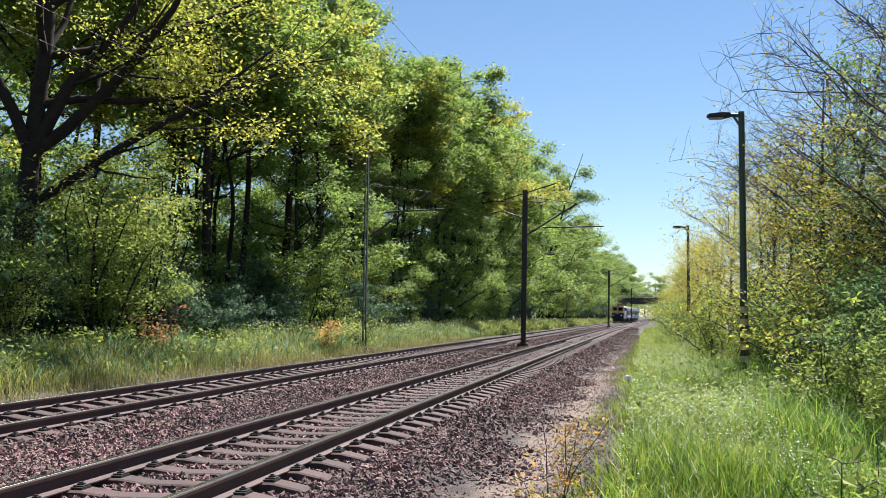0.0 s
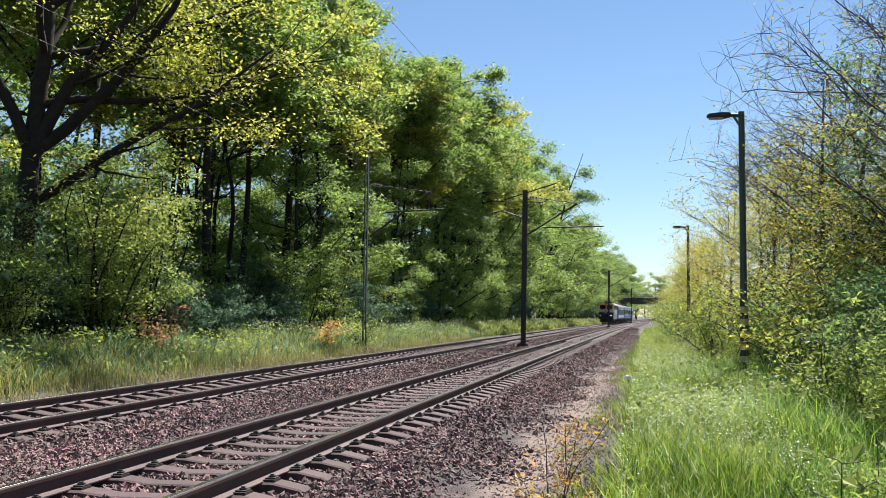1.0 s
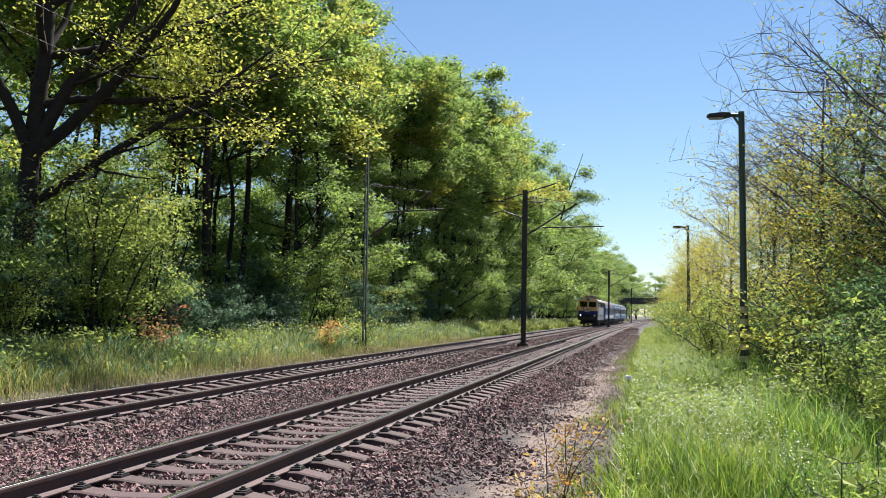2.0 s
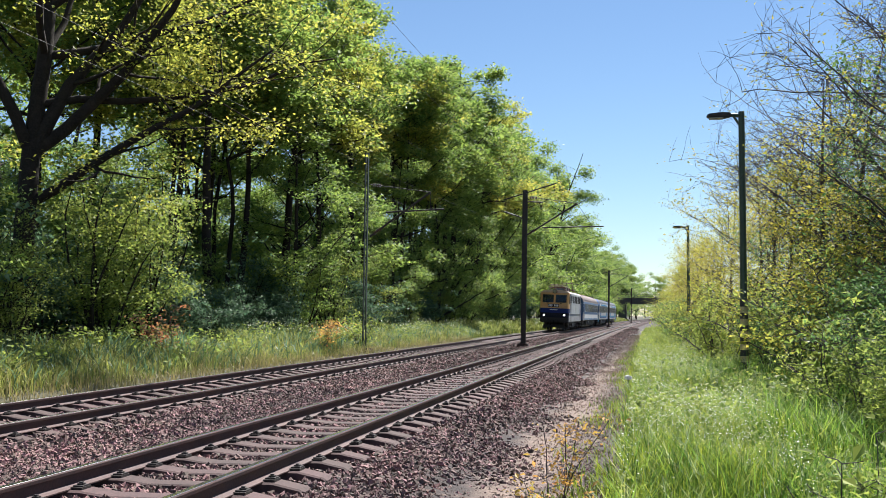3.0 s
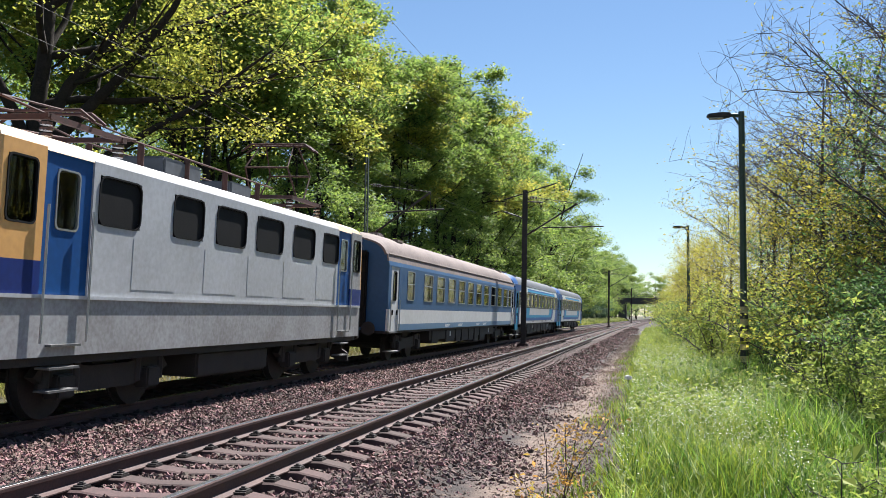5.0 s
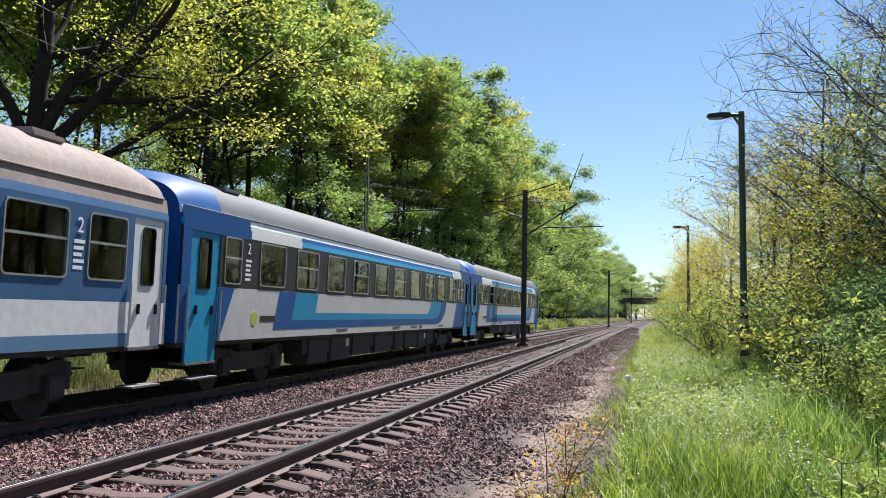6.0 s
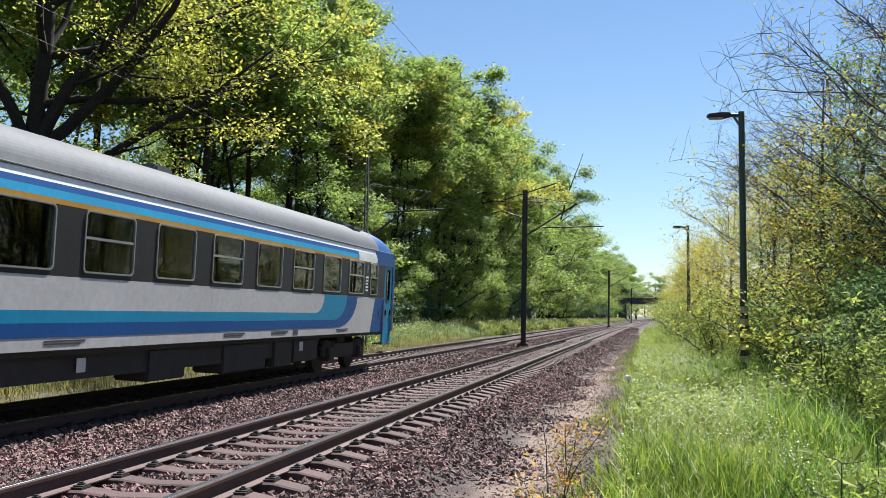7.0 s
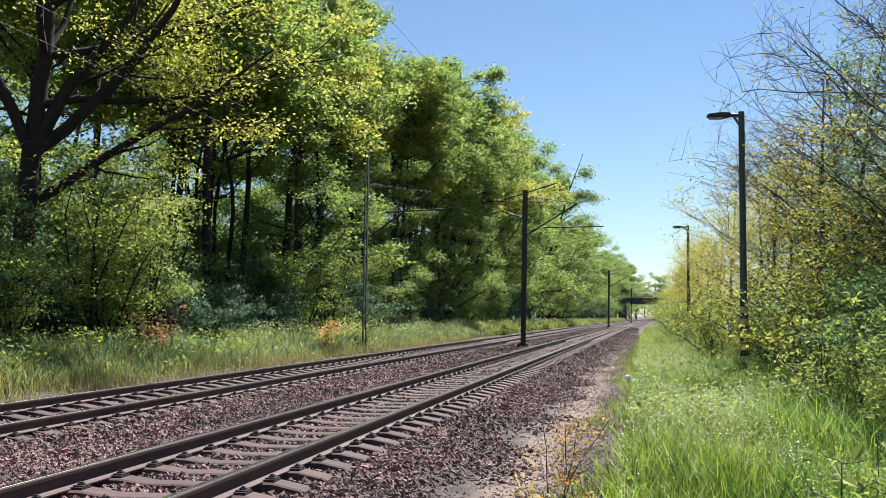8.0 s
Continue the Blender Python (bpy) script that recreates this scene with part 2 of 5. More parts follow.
def pole_mast(y, u):
    """A dark steel mast between the tracks, with a cantilever over the near track."""
    th = empty("catenary_mast", pose(u + bend(y), y, ground_z(u), 0, 0.6, 0))
    tagged(th, "tall black steel catenary mast between the two tracks", "mast", "catenary masts")
    bm = bmesh.new()
    box(bm, -0.13, 0.13, -0.12, -0.1, -0.3, 8.62)
    box(bm, -0.13, 0.13, 0.1, 0.12, -0.3, 8.62)
    box(bm, -0.05, 0.05, -0.1, 0.1, -0.3, 8.62)
    part("post", bm, M["iron"], th)
    bm = bmesh.new()
    box(bm, -0.3, 0.3, -0.3, 0.3, -0.5, 0.2, 0.03)
    part("footing", bm, M["concrete"], th)
    cantilever(th, (0.13, 6.15), (2.85, 7.88), (0.95, 6.55), (4.3, 6.63), 8.27)
    bm = bmesh.new()
    rod(bm, (-1.2, 0, 8.1), (1.7, 0, 9.0), 0.035)
    rod(bm, (-1.2, 0, 7.45), (0.0, 0, 7.05), 0.035)
    rod(bm, (0.13, 0, 8.0), (1.0, 0, 7.96), 0.035)
    part("feeder_arm", bm, M["iron"], th)
    for x, z in ((-1.1, 8.0), (0.9, 7.8), (1.6, 8.85)):
        bm = bmesh.new()
        for i in range(4):
            rod(bm, (x, 0, z - i * 0.07), (x, 0, z - i * 0.07 - 0.03), 0.06)
        part("insulator", bm, M["insulator"], th)
    return th


def wires():
    spans = np.concatenate([np.arange(-140, 130, 3.0), np.arange(130, 440, 10.0)])
    for name, u, z, sag, lab in (("contact_wire", X1, 5.62, 0.0, "contact wire over the near track"), ("messenger_wire", X1, 7.1, 0.9, "messenger wire over the near track"),
                                 ("contact_wire", X2, 5.5, 0.0, "contact wire over the far track"), ("messenger_wire", X2, 6.9, 0.9, "messenger wire over the far track"),
                                 ("feeder_wire", -9.4, 8.7, 0.8, "feeder wire carried by the masts")):
        cu = bpy.data.curves.new(name, "CURVE")
        cu.dimensions, cu.bevel_depth, cu.bevel_resolution = "3D", 0.0036, 1
        sp = cu.splines.new("POLY")
        sp.points.add(len(spans) - 1)
        for pt, y in zip(sp.points, spans):
            ph = ((y - 50.4) / 91.8) % 1.0
            pt.co = (u + bend(y), y, z - sag * 4 * ph * (1 - ph), 1)
        cu.materials.append(M["band_black"])
        tagged(new(name, cu), "thin dark " + lab, "overhead wire")


def street_lamp(y, u, h):
    th = empty("platform_lamp", pose(u + bend(y), y, ground_z(u)))
    tagged(th, "green-painted lamp post with banded foot and flat lantern", "lamp", "platform lamps")
    bm = bmesh.new()
    rod(bm, (0, 0, 2.05), (0, 0, h), 0.085, 0.075, 12)
    part("post", bm, GREEN_PAINT, th)
    levels = (-0.3, 0.5, 0.65, 0.8, 0.95, 1.1, 1.26, 1.41, 1.57, 1.72, 1.87, 2.05)
    for i, (z0, z1) in enumerate(zip(levels, levels[1:])):
        bm = bmesh.new()
        rod(bm, (0, 0, z0), (0, 0, z1), 0.1, sides=12)
        part("band", bm, M["band_tan"] if i % 2 else M["band_black"], th)
    bm = bmesh.new()
    rod(bm, (0.06, 0, h - 0.1), (-0.35, 0, h - 0.08), 0.05)
    rod(bm, (0.0, 0, h - 0.4), (-0.2, 0, h - 0.1), 0.03)
    part("bracket", bm, GREEN_PAINT, th)
    bm = bmesh.new()
    prism(bm, [(-0.26, h - 0.12), (-0.26, h - 0.03), (-0.45, h - 0.01), (-0.8, h - 0.04), (-0.86, h - 0.09), (-0.8, h - 0.13), (-0.42, h - 0.15)], "y", -0.13, 0.13)
    bmesh.ops.bevel(bm, geom=bm.edges[:], offset=0.02, segments=2, affect="EDGES")
    lan = part("lantern", bm, M["iron"], th, "black flat lantern")
    bm = bmesh.new()
    box(bm, -0.78, -0.44, -0.1, 0.1, h - 0.165, h - 0.145)
    part("diffuser", bm, M["band_white"], lan, "milky lamp cover")


def marker_stake(y, u):
    th = empty("marker_stake", pose(u + bend(y), y, ground_z(u), 4, 3, 0))
    tagged(th, "short white-capped marker stake at the path's edge", "marker stake")
    bm = bmesh.new()
    box(bm, -0.02, 0.02, -0.02, 0.02, -0.1, 0.36)
    part("stake", bm, M["mast_green"], th)
    bm = bmesh.new()
    box(bm, -0.08, 0.08, -0.05, 0.05, 0.34, 0.42, 0.015)
    part("cap", bm, M["white_cap"], th, "white plastic cap")


def bridge(y):
    th = empty("road_bridge", pose(bend(y), y, 0))
    tagged(th, "dark concrete road bridge over the railway", "bridge")
    bm = bmesh.new()
    box(bm, -40, 40, -4, 4, 6.3, 7.7)
    part("deck", bm, M["bridge"], th)
    bm = bmesh.new()
    for i in range(-4, 5):
        box(bm, -22, 22, i * 0.9 - 0.25, i * 0.9 + 0.25, 5.5, 6.3)
    part("girder", bm, M["bridge"], th)
    bm = bmesh.new()
    for i in range(81):
        box(bm, i - 40.04, i - 39.96, -3.9, -3.82, 7.7, 8.8)
    for z in (8.2, 8.75):
        box(bm, -40, 40, -3.9, -3.82, z, z + 0.07)
    part("railing", bm, M["iron"], th)
    for x in (-14.0, 3.0):
        bm = bmesh.new()
        box(bm, x - 1.2, x + 1.2, -3.8, 3.8, -1, 5.5, 0.05)
        part("pier", bm, M["bridge"], th)
    for s in (-1, 1):
        bm = bmesh.new()
        prism(bm, [(s * 22, -1), (s * 44, -1), (s * 44, 6.6), (s * 30, 6.6)], "y", -5, 5)
        part("embankment", bm, M["litter"], th)


M.update(
    mast_green=material("grey_green_mast", (0.045, 0.062, 0.048), (0.03, 0.04, 0.03), 3, 30, 0.6, metal=0.2, bump=0.05),
    band_tan=material("faded_yellow_band", (0.52, 0.44, 0.22), (0.38, 0.32, 0.17), 5, 40, 0.7, bump=0.1),
    insulator=material("brown_insulator", (0.09, 0.04, 0.025), (0.06, 0.03, 0.02), 5, 30, 0.25, bump=0),
    band_white=material("white_band", (0.55, 0.53, 0.45), (0.35, 0.34, 0.28), 6, 50, 0.6, bump=0.05),
    band_black=material("black_band", (0.02, 0.02, 0.02), (0.035, 0.035, 0.03), 6, 50, 0.6, bump=0.05),
    white_cap=material("white_plastic", (0.75, 0.76, 0.78), (0.6, 0.6, 0.62), 5, 40, 0.4, bump=0.02),
    bridge=material("bridge_concrete", (0.085, 0.08, 0.08), (0.05, 0.048, 0.048), 0.6, 8, 0.9, bump=0.1),
)
for y in MAST_YS:
    pole_mast(y, -6.75)
for y in (38.6, 132.6, 225):
    lattice_mast(y, -12.1)
wires()
street_lamp(24.0, 2.33, 6.78)
street_lamp(53.5, 2.15, 6.75)
bridge(330)
marker_stake(21.5, -0.46)


# ---- train ----
def stripes(th, name, outline, mat, side=1, x=1.41, proud=0.004, label=""):
    """A thin painted panel on the side wall; the outline is (y, z)."""
    bm = bmesh.new()
    prism(bm, outline, "x", side * (x - 0.006), side * (x + proud))
    return part(name, bm, mat, th, label)


def rounded(y0, y1, z0, z1, r=0.09, n=4):
    pts = []
    for cy, cz, a0 in ((y1 - r, z1 - r, 0), (y0 + r, z1 - r, 90), (y0 + r, z0 + r, 180), (y1 - r, z0 + r, 270)):
        for i in range(n + 1):
            a = radians(a0 + 90 * i / n)
            pts.append((cy + r * math.cos(a), cz + r * math.sin(a)))
    return pts


def window(th, side, y0, y1, z0, z1, split=False, x=1.41, frame_mat=None, r=0.09, pane=None):
    """A pane with its rounded metal frame, and a bar where the top slides."""
    bm = bmesh.new()
    prism(bm, rounded(y0 + 0.02, y1 - 0.02, z0 + 0.02, z1 - 0.02, r), "x", side * (x - 0.03), side * (x - 0.018))
    w = part("window", bm, pane or M["coach_glass"], th)
    bm = bmesh.new()
    outer, inner = rounded(y0 - 0.012, y1 + 0.012, z0 - 0.012, z1 + 0.012, r), rounded(y0 + 0.014, y1 - 0.014, z0 + 0.014, z1 - 0.014, r * 0.85)
    n = len(outer)
    rings = [[bm.verts.new((side * xx, p, q)) for p, q in ring] for xx, ring in ((x - 0.03, outer), (x + 0.014, outer), (x + 0.014, inner), (x - 0.03, inner))]
    for a, b in zip(rings, rings[1:] + rings[:1]):
        for i in range(n):
            bm.faces.new((a[i], a[(i + 1) % n], b[(i + 1) % n], b[i]))
    if split:
        zz = z0 + (z1 - z0) * 0.56
        box(bm, min(side * (x - 0.02), side * (x + 0.01)), max(side * (x - 0.02), side * (x + 0.01)), y0 + 0.02, y1 - 0.02, zz - 0.018, zz + 0.018)
    bmesh.ops.recalc_face_normals(bm, faces=bm.faces)
    part("window_frame", bm, frame_mat or M["alu"], w)
    return w


def band_with_openings(bm, side, length, wins, zlo, zhi, wz0, wz1, x=1.41, thick=0.05, gaps=()):
    """The window band of a side wall, with its openings left out."""
    a, b = sorted((side * x, side * (x - thick)))
    edge = 0.0
    for y0, y1 in list(gaps) + [(length, length)]:
        if y0 > edge:
            box(bm, a, b, edge, y0, zlo, wz0)
            box(bm, a, b, edge, y0, wz1, zhi)
        edge = y1
    edge = 0.0
    for y0, y1 in sorted(wins):
        if y0 > edge:
            box(bm, a, b, edge, y0, wz0, wz1)
        edge = y1
    box(bm, a, b, edge, length, wz0, wz1)


ROOF = [(1.345, 3.33), (1.27, 3.55), (1.12, 3.74), (0.88, 3.88), (0.55, 3.99), (0.2, 4.045), (0, 4.05)]


def soften(prof, rounds=2):
    """Cut the corners of an open outline, keeping its ends."""
    for _ in range(rounds):
        out = [prof[0]]
        for (xa, za), (xb, zb) in zip(prof, prof[1:]):
            out += [(xa * 0.75 + xb * 0.25, za * 0.75 + zb * 0.25), (xa * 0.25 + xb * 0.75, za * 0.25 + zb * 0.75)]
        prof = out + [prof[-1]]
    return prof


def roof_shell(name, th, y0, y1, mat, top=0.0, prof=ROOF, taper=0.0):
    prof = soften(prof)
    pts = prof + [(-x, z) for x, z in prof[-2::-1]]
    inner = [(x * 0.96, z - 0.05) for x, z in pts[::-1]]
    bm = bmesh.new()
    prism(bm, [(x, z + top) for x, z in pts] + inner, "y", y0, y1)
    return part(name, bm, mat, th)


def roof_cap(th, y0, y1, mat):
    """The roof's last stretch, which drops and narrows in a curve towards the end wall."""
    prof = soften(ROOF)
    pts = prof + [(-x, z) for x, z in prof[-2::-1]]
    bm = bmesh.new()
    rings = []
    for i in range(7):
        q = i / 6 if y0 > 1 else 1 - i / 6
        drop = 0.2 * q ** 3
        y = y0 + (y1 - y0) * i / 6
        for inner in (0.0, 0.05):
            rings.append([bm.verts.new((x * (1 - 0.03 * q ** 3 - inner * 0.8), y, z + 0.002 - drop * (z - 3.33) / 0.72 - inner)) for x, z in pts])
    n = len(pts)
    for i in range(6):
        for o in (0, 1):
            a, b = rings[2 * i + o], rings[2 * i + 2 + o]
            for j in range(n - 1):
                bm.faces.new((a[j], a[j + 1], b[j + 1], b[j]))
    for a, b in ((rings[0], rings[1]), (rings[-2], rings[-1])):
        for j in range(n - 1):
            bm.faces.new((a[j], a[j + 1], b[j + 1], b[j]))
    bmesh.ops.recalc_face_normals(bm, faces=bm.faces)
    return part("roof_end", bm, mat, th)


def bogie(th, y, wheelbase=2.5, wheel_r=0.46):
    bg = empty("bogie")
    bg.parent = th
    bg.location = (0, y, 0)
    bm = bmesh.new()
    for s in (-1, 1):
        prism(bm, [(-1.75, 0.62), (-1.5, 0.85), (-0.5, 0.72), (0.5, 0.72), (1.5, 0.85), (1.75, 0.62), (1.5, 0.5), (0.6, 0.36), (-0.6, 0.36), (-1.5, 0.5)], "x", s * 1.02 - 0.07, s * 1.02 + 0.07)
        for yy in (-wheelbase / 2, wheelbase / 2):
            box(bm, s * 1.07 - 0.13, s * 1.07 + 0.13, yy - 0.2, yy + 0.2, 0.3, 0.64, 0.03)
            for d in (-0.34, 0.34):
                rod(bm, (s * 1.05, yy + d, 0.42), (s * 1.05, yy + d, 0.8), 0.09)
    box(bm, -1.0, 1.0, -0.3, 0.3, 0.5, 0.9)
    fr = part("bogie_frame", bm, M["under"], bg)
    for yy in (-wheelbase / 2, wheelbase / 2):
        bm = bmesh.new()
        for s in (-1, 1):
            rod(bm, (s * 0.69, yy, wheel_r), (s * 0.82, yy, wheel_r), wheel_r, sides=28)
            rod(bm, (s * 0.66, yy, wheel_r), (s * 0.69, yy, wheel_r), wheel_r + 0.03, sides=28)
        rod(bm, (-0.7, yy, wheel_r), (0.7, yy, wheel_r), 0.09)
        part("wheelset", bm, M["under"], bg, "dark steel wheels on their axle")
    return bg


def coach(name, length, wins, smalls, doors, mats, label, band=(1.98, 2.93), wz=(2.06, 2.92), split=(), door_mat=None, lower_cut=1.0, sill=0.66):
    th = empty(name)
    tagged(th, label, "train carriage", "train carriages")
    for side in (1, -1):
        bm = bmesh.new()
        solid = [(a, b) for a, b in doors]
        edge = 0.0
        a, b = sorted((side * 1.41, side * 1.36))
        for y0, y1 in sorted(solid) + [(length, length)]:
            if y0 > edge:
                box(bm, a, b, edge, y0, lower_cut, band[0])
            edge = y1
        part("side_wall", bm, mats["lower"], th)
        bm = bmesh.new()
        band_with_openings(bm, side, length, list(wins) + list(smalls) + list(doors), band[0], band[1], *wz, gaps=sorted(doors))
        part("window_band", bm, mats["band"], th)
        for i, (y0, y1) in enumerate(wins):
            window(th, side, y0, y1, *wz, split=i in split)
        for y0, y1 in smalls:
            window(th, side, y0, y1, *wz, split=True)
        for y0, y1 in doors:
            bm = bmesh.new()
            a, b = sorted((side * 1.395, side * 1.35))
            top = band[1]
            yw0, yw1, z0, z1 = y0 + (y1 - y0) * 0.3, y1 - (y1 - y0) * 0.3, 1.93, 2.82
            for q in ((y0, yw0, sill, top), (yw1, y1, sill, top), (yw0, yw1, sill, z0), (yw0, yw1, z1, top)):
                box(bm, a, b, *q)
            d = part("door", bm, door_mat or mats["door"], th)
            window(d, side, yw0, yw1, z0, z1, x=1.395, r=0.06, frame_mat=M["rubber"])
            for yh in (yw0 - 0.05, yw1 + 0.1):
                bm = bmesh.new()
                a, b = sorted((side * 1.393, side * 1.43))
                box(bm, a, b, yh - 0.03, yh + 0.03, 1.48, 1.64, 0.008)
                part("handle", bm, M["rubber"], d)
            for yh in (y0 - 0.06, y1 + 0.06):
                bm = bmesh.new()
                rod(bm, (side * 1.44, yh, 1.0), (side * 1.44, yh, 1.95), 0.018)
                part("handrail", bm, M["alu"], d)
            bm = bmesh.new()
            a, b = sorted((side * 1.42, side * 1.1))
            box(bm, a, b, y0, y1, sill - 0.05, sill - 0.01)
            part("door_sill", bm, M["step"], th)
            bm = bmesh.new()
            a, b = sorted((side * 1.5, side * 1.2))
            box(bm, a, b, y0 + 0.05, y1 - 0.05, 0.36, 0.39)
            part("step", bm, M["step"], th)
        # cantrail stripes, from the window band to the roof
        for nm, z0, z1, key in (("cantrail", band[1], 3.0, "rail"), ("cantrail_stripe", 3.0, 3.115, "s1"), ("cantrail_stripe", 3.115, 3.205, "s2"), ("cantrail_stripe", 3.205, 3.33, "s3")):
            bm = bmesh.new()
            x0, x1 = (1.41 - max(0, z - 3.0) * 0.2 for z in (z0, z1))
            prism(bm, [(side * x0, z0), (side * x1, z1), (side * (x1 - 0.05), z1), (side * (x0 - 0.05), z0)], "y", 0, length)
            part(nm, bm, mats[key], th)
    roof_shell("roof", th, 1.5, length - 1.5, mats["roof"])
    for y0, y1 in ((0, 1.5), (length - 1.5, length)):
        roof_cap(th, y0, y1, mats["roof_end"])
    # end walls and gangways
    for y, s in ((0, -1), (length, 1)):
        bm = bmesh.new()
        pts = [(1.40, 1.0), (1.40, 3.0)] + [(x * 0.96, z - 0.01 - 0.2 * (z - 3.33) / 0.72) for x, z in ROOF]
        a, b = sorted((y - s * 0.01, y - s * 0.06))
        prism(bm, pts + [(-x, z) for x, z in pts[::-1] if x > 0], "y", a, b)
        part("end_wall", bm, mats["end"], th)
        bm = bmesh.new()
        for sx in (-1, 1):
            box(bm, sx * 0.62 - 0.13, sx * 0.62 + 0.13, min(y, y + s * 0.2), max(y, y + s * 0.2), 1.1, 3.3, 0.04)
        box(bm, -0.75, 0.75, min(y, y + s * 0.2), max(y, y + s * 0.2), 3.1, 3.4, 0.04)
        part("gangway", bm, M["rubber"], th)
        for sx in (-1, 1):
            bm = bmesh.new()
            rod(bm, (sx * 0.875, y, 1.06), (sx * 0.875, y + s * 0.2, 1.06), 0.1, sides=14)
            rod(bm, (sx * 0.875, y + s * 0.16, 1.06), (sx * 0.875, y + s * 0.2, 1.06), 0.21, sides=18)
            part("buffer", bm, M["under"], th)
    bm = bmesh.new()
    box(bm, -1.35, 1.35, 0.05, length - 0.05, 0.92, 1.2)
    box(bm, -1.26, 1.26, 6.1, length - 6.1, 0.56, 0.92)
    part("underframe", bm, M["under"], th)
    bm = bmesh.new()
    box(bm, -1.34, 1.34, 0.1, length - 0.1, 1.2, 1.26)
    part("cabin_floor", bm, M["rubber"], th)
    rnd = random.Random(name + label)
    y = 6.4
    while y < length - 7:
        w = rnd.uniform(0.7, 2.0)
        bm = bmesh.new()
        s = rnd.choice((1, 1, -1))
        a, b = sorted((s * 1.3, s * rnd.uniform(0.2, 0.8)))
        box(bm, a, b, y, min(y + w, length - 6.2), rnd.uniform(0.3, 0.45), 0.92, 0.03)
        part("equipment_box", bm, M["under"], th)
        y += w + rnd.uniform(0.06, 0.5)
    for y in (3.6, length - 3.6):
        bogie(th, y)
    for y in (2.0, length / 2, length - 2.0):
        bm = bmesh.new()
        box(bm, -0.5, 0.5, y - 0.3, y + 0.3, 3.96, 4.1, 0.04)
        part("roof_vent", bm, mats["roof"], th)
    for y in (length * 0.36, length * 0.7):
        bm = bmesh.new()
        box(bm, 1.3, 1.315, y, y + 0.2, 0.66, 0.86)
        part("data_panel", bm, M["old_white"], th, "small white data panel on the underframe")
    for y in (2.6, length - 2.6):
        bm = bmesh.new()
        box(bm, 0.62, 1.0, y - 0.35, y + 0.35, 3.84, 3.93, 0.02)
        part("roof_hatch", bm, mats["roof"], th)
    bm = bmesh.new()
    rod(bm, (1.36, 0.1, 3.335), (1.36, length - 0.1, 3.335), 0.016, sides=6)
    part("gutter", bm, mats["roof"], th)
    # seat rows
    bm = bmesh.new()
    for i in range(int((length - 7) / 2.05)):
        y = 3.9 + i * 2.05
        for sx in (-1, 1):
            for d in (-0.75, 0.72):
                box(bm, sx * 0.75 - 0.5, sx * 0.75 + 0.5, y + d - 0.07, y + d + 0.07, 1.3, 2.35, 0.03)
    part("seating", bm, M["seat"], th)["kind"] = "stuff"
    return th


